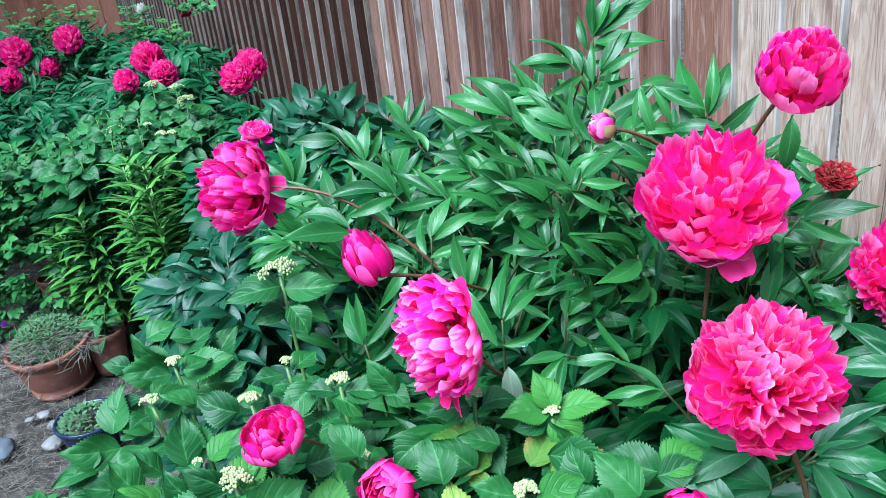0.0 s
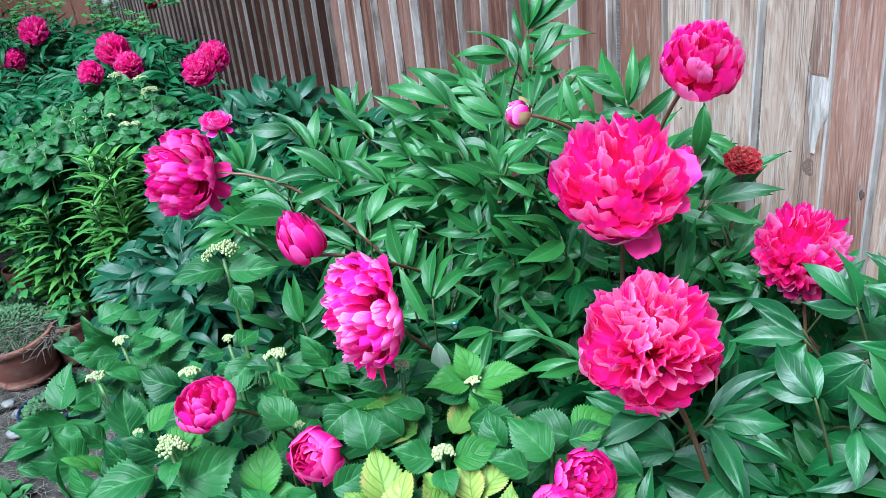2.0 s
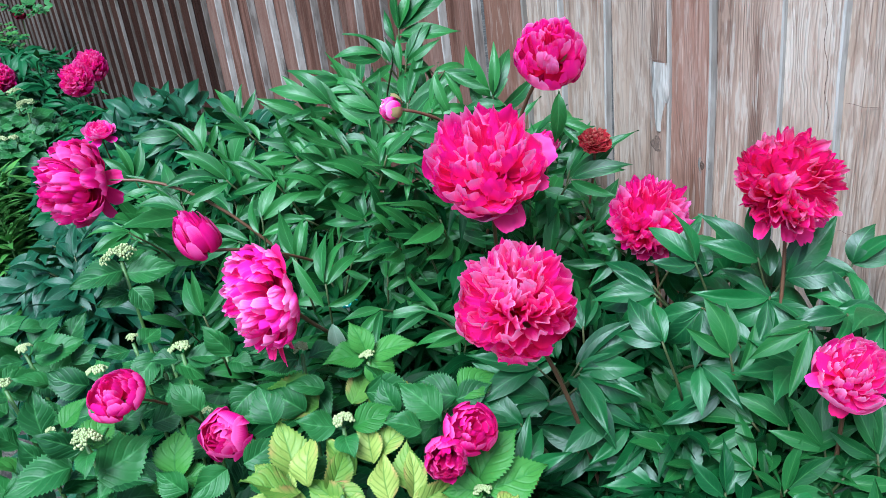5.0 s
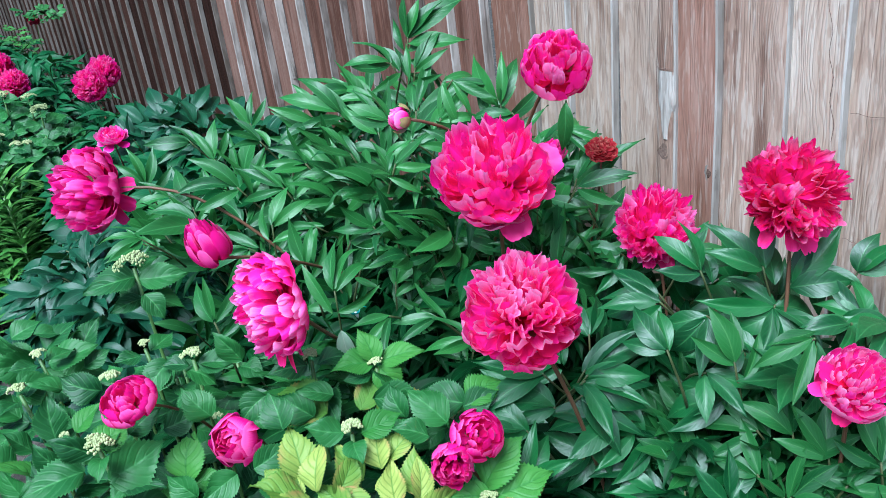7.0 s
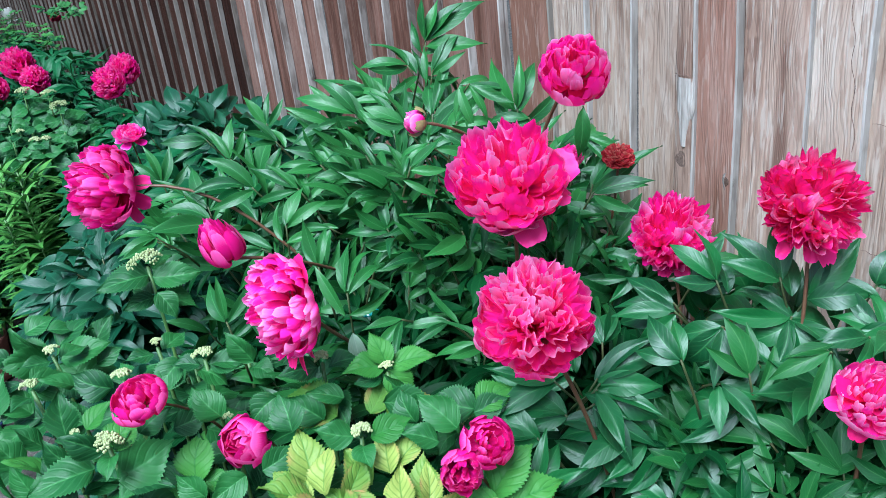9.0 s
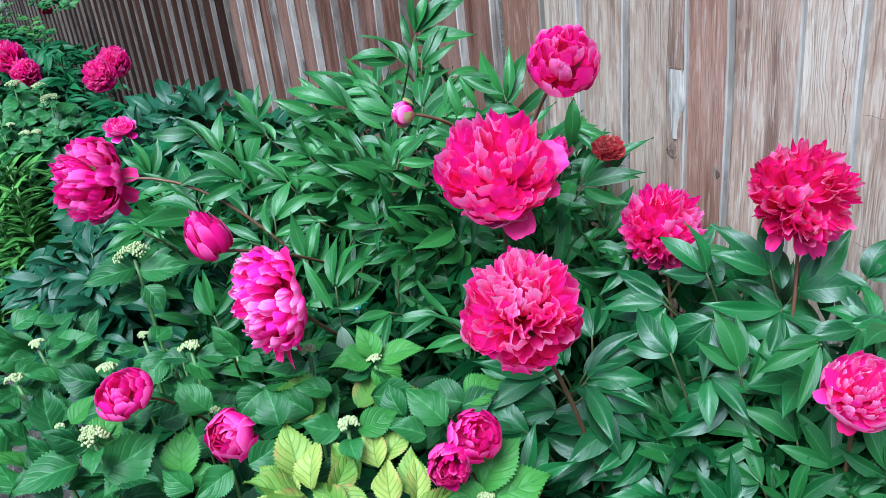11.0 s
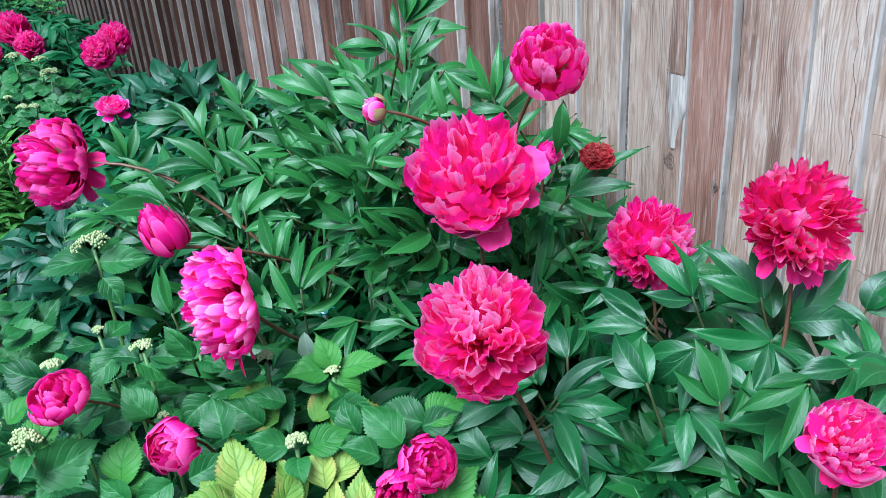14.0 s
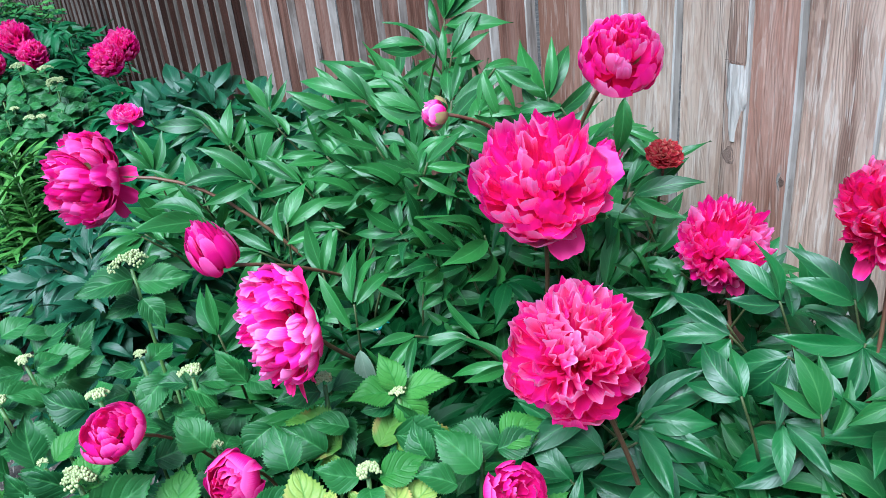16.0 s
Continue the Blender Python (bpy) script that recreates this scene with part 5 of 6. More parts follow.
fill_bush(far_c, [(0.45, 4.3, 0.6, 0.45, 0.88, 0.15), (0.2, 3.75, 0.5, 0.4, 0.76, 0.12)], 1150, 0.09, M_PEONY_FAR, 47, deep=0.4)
blue = thing("peony_plant", (0.45, 1.4, 0), "low peony with drooping blue-green leaves and no blooms", "peony", "peonies along the fence")
fill_bush(blue, [(0.5, 1.36, 0.16, 0.28, 0.81, 0.16), (0.6, 1.55, 0.18, 0.2, 0.81, 0.15)], 440, 0.066, M_PEONY_BLUE, 48, deep=0.35, arrays=BROAD_FILL)
auto_sprays(blue, [(0.48, 1.38, 0.13, 0.24, 0.79, 0.12)], 44, 0.066, 49)

# ---- hydrangeas ----
def corymb(plant, at, size, seed, name="flower_head"):
    """A flat head of cream buds."""
    rng = random.Random(seed)
    verts, faces = [], []
    n = int(34 + size * 9000)
    for i in range(n):
        r, a = size * math.sqrt((i + 0.5) / n), i * 2.399963
        if r > size * (0.78 + 0.2 * math.sin(3 * a + seed) + 0.12 * math.sin(5 * a + 2 * seed)):
            continue
        c = Vector((r * math.cos(a), r * math.sin(a), 0.36 * size * (1 - (r / size) ** 2) + rng.uniform(-0.13, 0.13) * size))
        rad = min(0.0017, size * 0.15) * rng.uniform(0.7, 1.15)
        base = len(verts)
        for z, k in ((-0.8, 0.6), (0.0, 1.0), (0.8, 0.6)):
            for j in range(6):
                b = 2 * math.pi * (j + rng.uniform(-0.1, 0.1)) / 6
                verts.append(c + Vector((math.cos(b) * k, math.sin(b) * k, z)) * rad)
        verts.append(c + Vector((0, 0, rad * 1.15)))
        for q in range(2):
            for j in range(6):
                faces.append((base + q * 6 + j, base + q * 6 + (j + 1) % 6, base + q * 6 + 6 + (j + 1) % 6, base + q * 6 + 6 + j))
        for j in range(6):
            faces.append((base + 12 + j, base + 12 + (j + 1) % 6, base + 18))
    m = Matrix.Translation(at) @ pose(0, 0, 0, rng.uniform(-12, 5), rng.uniform(-8, 8), 0)
    put(name, mesh_of(name, verts, faces, None, (M_BUDS,)), plant, m, "cream flower buds in a flat head")


# tops of the shoots that bear buds: x, y, z and the radius of the head
HEADS = [(0.457, 0.972, 0.911, 0.025), (0.456, 0.817, 0.85, 0.013), (0.59, 0.645, 0.853, 0.0085), (0.43, 0.913, 0.834, 0.0075), (0.325, 0.728, 0.851, 0.016),
         (0.522, 0.588, 0.839, 0.012), (0.549, 0.713, 0.851, 0.0095), (0.291, 0.947, 0.823, 0.012), (0.371, 0.831, 0.856, 0.011), (0.329, 1.021, 0.819, 0.01),
         (0.631, 0.581, 0.8, 0.011), (0.307, 0.804, 0.829, 0.006), (0.448, 0.752, 0.804, 0.007), (0.588, 0.468, 0.79, 0.01)]


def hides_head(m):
    """True for a leaf that covers a head of buds in the camera's view."""
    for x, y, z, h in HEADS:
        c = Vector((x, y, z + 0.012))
        lean = (CAMERA_SIDE - c).normalized()
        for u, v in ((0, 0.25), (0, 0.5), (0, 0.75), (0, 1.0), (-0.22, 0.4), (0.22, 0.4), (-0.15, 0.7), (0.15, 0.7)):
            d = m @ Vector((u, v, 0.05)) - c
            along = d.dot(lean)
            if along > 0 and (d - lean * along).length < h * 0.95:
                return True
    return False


def shoot(plant, top, root, size, seed, head=0.0, pairs=3, meshes=None, spread=1.0, turn=None, face=(-0.15, -0.25, 1)):
    """A hydrangea shoot: a stem with opposite pairs of leaves and a head of buds."""
    rng = random.Random(seed)
    meshes = meshes or HYD_MESHES
    top, root = Vector(top), Vector(root)
    stalk(plant, root, root.lerp(top, 0.4), root.lerp(top, 0.75) + Vector((0, 0, 0.01)), top, 0.003, 0.0022, M_STEM, n=6)
    a = rng.uniform(0, 6.3) if turn is None else radians(turn)
    for k in range(pairs):
        p = top + (root - top).normalized() * (0.008 + 0.032 * k)
        for side in (0, math.pi):
            b = a + side + rng.uniform(-0.25, 0.25)
            d = Vector((math.cos(b), math.sin(b), (0.25 - 0.16 * k) + rng.uniform(-0.12, 0.15)))
            s = size * (0.72 + 0.2 * k) * rng.uniform(0.85, 1.15) * spread
            m = frame_of(p + d.normalized() * 0.006, d, Vector(face) + 0.25 * Vector((rng.uniform(-1, 1), rng.uniform(-1, 1), 0)), s, rng.uniform(0.9, 1.1))
            if clear(m @ Vector((0, 0.6, 0)), 0.9) and not hides_head(m):
                put("leaf", rng.choice(meshes), plant, m)
        a += 1.5708
    if head:
        corymb(plant, top + Vector((0, 0, 0.008)), head, seed)


def blade(plant, base, along, size, seed, meshes=None):
    """One serrated leaf on a short stalk."""
    rng = random.Random(seed)
    up = Vector((-0.4, -0.5, 0.7)) + 0.55 * Vector((rng.uniform(-1, 1), rng.uniform(-1, 1), rng.uniform(-1, 1)))
    m = frame_of(base, along, up, size, rng.uniform(0.9, 1.15))
    if hides_head(m):
        return
    put("leaf", rng.choice(meshes or (LIME_MESHES if plant is lime else HYD_MESHES)), plant, m)


hyd = thing("hydrangea", (0.48, 0.75, 0), "bright green hydrangea with serrated leaves and cream bud heads", "hydrangea", "hydrangeas in the bed")
for i, (x, y, z, h) in enumerate(HEADS):
    shoot(hyd, (x, y, z), (x * 0.8 + 0.1, y * 0.85 + 0.12, 0.35), 0.05, 300 + i, h, pairs=2)
rng_h = random.Random(77)
for i in range(14):
    p, out, r = dome_point(rng_h, (0.42, 0.78, 0.22, 0.3, 0.82, 0.12))
    if clear(p):
        shoot(hyd, p, (p.x * 0.8 + 0.1, p.y * 0.85 + 0.12, 0.35), 0.06, 400 + i)
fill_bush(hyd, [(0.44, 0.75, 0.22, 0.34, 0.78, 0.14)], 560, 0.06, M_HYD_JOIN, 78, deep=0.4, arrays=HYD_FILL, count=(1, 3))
lime = thing("hydrangea", (0.47, 0.5, 0), "young hydrangea with yellow-lime leaves", "hydrangea", "hydrangeas in the bed")
for i, (x, y, z) in enumerate([(0.49, 0.55, 0.80), (0.46, 0.54, 0.79), (0.58, 0.44, 0.80)]):
    shoot(lime, (x, y, z), (x, y + 0.1, 0.3), 0.04, 500 + i, meshes=LIME_MESHES, pairs=2)
blade(hyd, (0.521, 0.671, 0.814), (-0.58, 0.36, 0.73), 0.050, 1)
blade(hyd, (0.271, 0.799, 0.803), (-0.34, 0.20, 0.92), 0.050, 2, FRESH_MESHES)
blade(hyd, (0.253, 0.798, 0.790), (-0.36, 0.21, 0.91), 0.043, 3)
blade(hyd, (0.277, 0.775, 0.797), (-0.25, 0.22, 0.94), 0.040, 4)
blade(hyd, (0.254, 0.832, 0.804), (-0.40, 0.17, 0.90), 0.047, 5)
blade(hyd, (0.278, 0.843, 0.810), (-0.49, 0.15, 0.86), 0.040, 6)
blade(hyd, (0.282, 0.746, 0.794), (-0.44, 0.20, 0.88), 0.040, 7)
blade(hyd, (0.236, 0.811, 0.788), (-0.37, 0.19, 0.91), 0.042, 8)
blade(hyd, (0.293, 0.777, 0.818), (-0.52, 0.17, 0.84), 0.040, 9)
blade(hyd, (0.592, 0.649, 0.859), (-0.07, 0.29, 0.95), 0.040, 10, FRESH_MESHES)
blade(hyd, (0.589, 0.649, 0.858), (-0.94, 0.24, 0.24), 0.046, 11, FRESH_MESHES)
blade(hyd, (0.597, 0.649, 0.856), (0.73, -0.60, 0.32), 0.049, 12, FRESH_MESHES)
blade(hyd, (0.593, 0.648, 0.853), (0.04, -0.84, -0.53), 0.040, 13, FRESH_MESHES)
blade(hyd, (0.456, 0.971, 0.900), (-0.95, -0.06, 0.31), 0.064, 14)
blade(hyd, (0.458, 0.970, 0.896), (0.84, -0.53, 0.07), 0.061, 15)
blade(hyd, (0.455, 0.972, 0.869), (-0.99, -0.14, 0.08), 0.041, 16)
blade(hyd, (0.454, 0.945, 0.887), (0.22, -0.73, -0.65), 0.041, 17)
blade(hyd, (0.421, 0.898, 0.826), (-0.06, 0.19, 0.98), 0.058, 18, FRESH_MESHES)
blade(hyd, (0.450, 0.820, 0.842), (0.42, 0.05, 0.91), 0.046, 19)
blade(hyd, (0.447, 0.821, 0.839), (0.63, -0.72, -0.28), 0.040, 20)
blade(hyd, (0.459, 0.816, 0.843), (0.84, -0.54, 0.10), 0.046, 21)
blade(hyd, (0.327, 1.087, 0.785), (-0.70, 0.00, 0.72), 0.050, 22)
blade(hyd, (0.335, 1.078, 0.782), (0.68, -0.09, 0.73), 0.064, 23)
blade(hyd, (0.338, 1.045, 0.796), (0.90, -0.34, 0.28), 0.064, 24)
blade(hyd, (0.333, 0.936, 0.814), (-0.63, 0.08, 0.77), 0.041, 25)
blade(hyd, (0.300, 0.824, 0.823), (0.11, 0.19, 0.97), 0.052, 26)
blade(hyd, (0.317, 0.788, 0.844), (0.72, -0.06, 0.69), 0.040, 27, FRESH_MESHES)
blade(hyd, (0.360, 0.844, 0.845), (-0.80, 0.05, 0.60), 0.049, 28)
blade(hyd, (0.409, 0.842, 0.820), (0.61, -0.03, 0.79), 0.042, 29)
blade(hyd, (0.320, 0.738, 0.843), (-0.75, 0.07, 0.66), 0.046, 30)
blade(hyd, (0.328, 0.735, 0.843), (0.66, 0.00, 0.75), 0.040, 31, FRESH_MESHES)
blade(hyd, (0.323, 0.726, 0.818), (0.89, -0.35, 0.28), 0.064, 32)
blade(hyd, (0.308, 0.744, 0.826), (-0.90, -0.12, 0.43), 0.064, 33)
blade(hyd, (0.393, 0.714, 0.783), (0.27, 0.24, 0.93), 0.050, 34)
blade(hyd, (0.432, 0.715, 0.840), (-0.39, 0.28, 0.88), 0.043, 35)
blade(hyd, (0.520, 0.588, 0.837), (0.54, 0.03, 0.84), 0.044, 36, FRESH_MESHES)
blade(hyd, (0.517, 0.594, 0.839), (-0.84, 0.30, 0.46), 0.040, 37)
blade(hyd, (0.529, 0.582, 0.839), (0.78, -0.50, 0.38), 0.045, 38, FRESH_MESHES)
blade(hyd, (0.570, 0.626, 0.835), (0.62, -0.78, -0.05), 0.064, 39)
blade(hyd, (0.541, 0.706, 0.852), (-0.97, 0.10, 0.20), 0.044, 40)
blade(hyd, (0.604, 0.547, 0.829), (-0.38, 0.49, 0.78), 0.053, 42)
blade(hyd, (0.611, 0.547, 0.829), (0.67, -0.27, 0.70), 0.040, 43)
blade(hyd, (0.580, 0.543, 0.828), (-0.77, 0.42, 0.48), 0.040, 44)
blade(hyd, (0.424, 0.652, 0.809), (-0.98, -0.21, -0.03), 0.044, 45)
blade(hyd, (0.354, 0.723, 0.814), (-0.90, -0.41, -0.13), 0.043, 46)
blade(hyd, (0.280, 0.786, 0.806), (-0.92, -0.38, 0.10), 0.040, 47)
blade(hyd, (0.294, 0.932, 0.836), (-0.83, -0.49, -0.25), 0.040, 48)
blade(hyd, (0.273, 0.897, 0.812), (-0.89, -0.46, -0.05), 0.042, 49)
blade(hyd, (0.438, 0.850, 0.841), (-0.92, -0.33, -0.22), 0.050, 50)
blade(hyd, (0.492, 0.762, 0.856), (-0.50, 0.27, 0.82), 0.045, 51)
blade(hyd, (0.482, 0.685, 0.855), (-0.95, -0.24, -0.21), 0.040, 52)
blade(hyd, (0.473, 0.635, 0.845), (-0.10, 0.34, 0.94), 0.043, 53)
blade(hyd, (0.390, 0.745, 0.831), (0.88, -0.42, 0.23), 0.040, 54)
blade(hyd, (0.598, 0.627, 0.831), (-0.60, 0.43, 0.68), 0.040, 55)
blade(hyd, (0.546, 0.667, 0.831), (-0.81, 0.32, 0.49), 0.040, 56)
blade(hyd, (0.436, 0.635, 0.819), (0.84, -0.40, 0.37), 0.040, 57)
blade(hyd, (0.358, 0.750, 0.839), (0.82, -0.19, 0.54), 0.040, 58)
blade(hyd, (0.291, 0.746, 0.804), (0.91, -0.34, 0.23), 0.040, 59)
blade(hyd, (0.389, 0.683, 0.782), (-0.54, 0.33, 0.78), 0.040, 60)
blade(hyd, (0.319, 1.193, 0.779), (0.81, -0.20, 0.54), 0.049, 61)
blade(hyd, (0.375, 1.028, 0.781), (0.87, -0.25, 0.42), 0.040, 62)
blade(hyd, (0.510, 0.724, 0.864), (0.76, -0.29, 0.58), 0.040, 63)
blade(hyd, (0.598, 0.487, 0.774), (0.57, -0.03, 0.82), 0.064, 64)
blade(hyd, (0.634, 0.560, 0.825), (0.72, -0.59, 0.37), 0.040, 65)
blade(hyd, (0.581, 0.584, 0.827), (-0.24, 0.42, 0.87), 0.040, 66)
blade(lime, (0.469, 0.575, 0.807), (0.05, 0.35, 0.93), 0.050, 67)
blade(lime, (0.461, 0.578, 0.803), (-0.73, 0.32, 0.60), 0.056, 68)
blade(lime, (0.484, 0.567, 0.798), (0.63, 0.00, 0.78), 0.045, 69)
blade(lime, (0.490, 0.568, 0.801), (0.33, -0.89, -0.33), 0.045, 70)
blade(lime, (0.532, 0.560, 0.807), (0.10, 0.31, 0.94), 0.045, 71)
blade(lime, (0.539, 0.559, 0.811), (0.57, 0.00, 0.82), 0.045, 72)
blade(lime, (0.466, 0.570, 0.792), (-0.87, 0.24, 0.43), 0.056, 73)
blade(lime, (0.539, 0.509, 0.793), (0.33, 0.21, 0.92), 0.045, 74)
blade(lime, (0.538, 0.507, 0.789), (0.77, -0.51, 0.38), 0.045, 75)
blade(lime, (0.617, 0.477, 0.757), (0.64, -0.14, 0.75), 0.045, 76)
blade(lime, (0.515, 0.567, 0.800), (-0.34, 0.47, 0.81), 0.045, 77)
blade(lime, (0.455, 0.593, 0.794), (-0.38, 0.41, 0.83), 0.045, 78)
blade(lime, (0.517, 0.552, 0.795), (0.80, -0.48, 0.36), 0.045, 79)
blade(lime, (0.452, 0.592, 0.783), (-0.08, 0.40, 0.91), 0.045, 80)
blade(lime, (0.523, 0.524, 0.789), (0.14, 0.37, 0.92), 0.045, 81)
blade(lime, (0.491, 0.553, 0.784), (-0.48, 0.48, 0.74), 0.045, 82)
blade(hyd, (0.328, 1.083, 0.788), (-0.63, 0.18, 0.75), 0.060, 83)
blade(hyd, (0.344, 1.085, 0.795), (0.70, 0.05, 0.71), 0.062, 84)
blade(hyd, (0.327, 1.080, 0.783), (-0.96, -0.06, 0.29), 0.062, 85)
blade(hyd, (0.336, 1.076, 0.776), (0.26, -0.67, -0.70), 0.039, 86)
blade(hyd, (0.344, 1.065, 0.759), (0.94, -0.34, 0.05), 0.062, 87)
blade(hyd, (0.381, 1.072, 0.779), (0.61, 0.08, 0.78), 0.054, 88)
blade(hyd, (0.284, 0.977, 0.820), (-0.96, -0.09, 0.26), 0.030, 89)
blade(hyd, (0.294, 0.976, 0.820), (0.91, -0.09, 0.41), 0.030, 90)
blade(hyd, (0.287, 0.971, 0.810), (0.96, -0.27, 0.08), 0.058, 91)
blade(hyd, (0.246, 0.964, 0.798), (0.36, 0.28, 0.89), 0.056, 92)
blade(hyd, (0.283, 0.958, 0.788), (-0.49, 0.24, 0.84), 0.053, 93)
blade(hyd, (0.250, 0.955, 0.784), (-0.95, -0.12, 0.31), 0.062, 94)
blade(hyd, (0.251, 0.959, 0.790), (0.84, 0.04, 0.53), 0.030, 95)
blade(hyd, (0.254, 0.941, 0.762), (0.78, 0.12, 0.61), 0.062, 96)
blade(hyd, (0.254, 0.929, 0.745), (-0.89, 0.01, 0.46), 0.062, 97)
blade(hyd, (0.223, 0.948, 0.772), (-0.91, -0.11, 0.40), 0.049, 98)
blade(hyd, (0.214, 0.949, 0.776), (0.43, 0.31, 0.85), 0.032, 99)
blade(hyd, (0.318, 0.928, 0.747), (-0.10, 0.37, 0.92), 0.062, 100)
blade(hyd, (0.262, 0.919, 0.730), (0.96, -0.14, 0.25), 0.046, 101)
blade(hyd, (0.188, 0.938, 0.761), (0.97, -0.11, 0.19), 0.048, 102)
blade(hyd, (0.230, 0.930, 0.746), (-0.84, 0.06, 0.55), 0.040, 103)
blade(hyd, (0.338, 1.097, 0.817), (0.95, -0.28, 0.11), 0.042, 104)
blade(hyd, (0.286, 1.092, 0.800), (-0.81, 0.07, 0.59), 0.033, 105)


def reach_leaf(plant, base, tip, seed, meshes, name="leaf", label=""):
    """One leaf from its foot to its tip, its face turned to the camera."""
    rng = random.Random(seed)
    way = Vector(tip) - Vector(base)
    up = Vector((-0.4, -0.5, 0.7)) + 0.25 * Vector((rng.uniform(-1, 1), rng.uniform(-1, 1), rng.uniform(-1, 1)))
    put(name, rng.choice(meshes), plant, frame_of(base, way, up, way.length * 1.08, rng.uniform(0.95, 1.1)), label)


reach_leaf(hyd, (0.590, 0.477, 0.800), (0.624, 0.468, 0.846), 1, FRESH_MESHES)
reach_leaf(hyd, (0.592, 0.466, 0.795), (0.640, 0.438, 0.812), 2, FRESH_MESHES)
reach_leaf(hyd, (0.590, 0.468, 0.795), (0.560, 0.487, 0.806), 3, FRESH_MESHES)
reach_leaf(hyd, (0.389, 0.705, 0.788), (0.402, 0.715, 0.836), 4, FRESH_MESHES)
reach_leaf(hyd, (0.391, 0.700, 0.786), (0.420, 0.682, 0.790), 5, FRESH_MESHES)
reach_leaf(hyd, (0.388, 0.704, 0.786), (0.362, 0.722, 0.784), 6, FRESH_MESHES)
reach_leaf(hyd, (0.536, 0.668, 0.812), (0.506, 0.722, 0.836), 7, FADE_MESHES, label="yellowing leaf with a browned edge")
reach_leaf(hyd, (0.530, 0.660, 0.806), (0.514, 0.676, 0.800), 8, FADE_MESHES, label="yellowing leaf with a browned edge")
reach_leaf(hyd, (0.572, 0.628, 0.816), (0.616, 0.597, 0.832), 9, FADE_MESHES, label="green leaf with a browned tip")
reach_leaf(hyd, (0.560, 0.640, 0.818), (0.590, 0.650, 0.846), 10, FADE_MESHES)
reach_leaf(hyd, (0.548, 0.576, 0.806), (0.586, 0.584, 0.838), 11, HYD_MESHES)
reach_leaf(hyd, (0.640, 0.560, 0.826), (0.672, 0.548, 0.852), 12, FRESH_MESHES)
reach_leaf(hyd, (0.638, 0.562, 0.826), (0.604, 0.588, 0.848), 13, HYD_MESHES)
reach_leaf(lime, (0.545, 0.520, 0.790), (0.553, 0.532, 0.832), 14, LIME_MESHES)
reach_leaf(lime, (0.470, 0.600, 0.800), (0.480, 0.622, 0.850), 15, LIME_MESHES)
reach_leaf(central, (0.604, 0.741, 0.852), (0.592, 0.712, 0.812), 16, LIMP_MESHES, "leaflet", "limp pale grey leaflet hanging down")

far_hyd = thing("hydrangea", (0.55, 2.75, 0), "large hydrangea with matt green leaves and small bud heads", "hydrangea", "hydrangeas in the bed")
for i, (x, y, z, h) in enumerate([(0.497, 2.781, 0.675, 0.03), (0.715, 2.763, 0.722, 0.032), (0.607, 2.66, 0.665, 0.018), (0.635, 2.65, 0.662, 0.018), (0.641, 2.837, 0.773, 0.026), (0.705, 2.823, 0.752, 0.026), (0.58, 2.7, 0.69, 0.014)]):
    shoot(far_hyd, (x, y, z), (x, y + 0.1, 0.2), 0.075, 700 + i, h, pairs=3, face=(-0.2, -0.6, 0.8))
rng_f = random.Random(91)
for i in range(64):
    p, out, r = dome_point(rng_f, (0.56, 2.86, 0.26, 0.26, 0.71, 0.08))
    shoot(far_hyd, p, (p.x, p.y + 0.1, 0.2), 0.075, 720 + i, pairs=3, face=(-0.2, -0.75, 0.8))
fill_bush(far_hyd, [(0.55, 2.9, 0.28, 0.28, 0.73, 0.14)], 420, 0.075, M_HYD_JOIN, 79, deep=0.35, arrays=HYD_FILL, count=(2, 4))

shrub = thing("shrub", (0.28, 3.05, 0), "leafy shrub with small rounded leaves and bare lower stems", "shrub")
fill_bush(shrub, [(0.24, 3.05, 0.24, 0.3, 0.72, 0.26), (0.12, 3.2, 0.2, 0.3, 0.66, 0.26)], 560, 0.045, M_ROSE, 92, deep=0.28, arrays=ROUND_LEAVES, count=(3, 6))
stalk(shrub, (0.3, 2.95, 0.2), (0.29, 2.9, 0.4), (0.3, 2.86, 0.5), (0.33, 2.86, 0.58), 0.004, 0.002, M_STEM_GREY)

rose = thing("rose_bush", (0.9, 4.1, 0), "thin rose bush with a white bud and a dark red bloom", "rose")
fill_bush(rose, [(0.86, 4.15, 0.14, 0.25, 0.82, 0.25)], 150, 0.04, M_ROSE, 93, deep=0.25, arrays=ROUND_LEAVES, count=(3, 5))
fill_bush(rose, [(0.97, 3.62, 0.08, 0.08, 0.93, 0.02)], 26, 0.035, M_ROSE, 94, deep=0.05, arrays=ROUND_LEAVES, count=(3, 4))
fill_bush(rose, [(0.45, 4.5, 0.35, 0.2, 0.88, 0.2)], 190, 0.04, M_ROSE, 95, deep=0.2, arrays=ROUND_LEAVES, count=(3, 5))


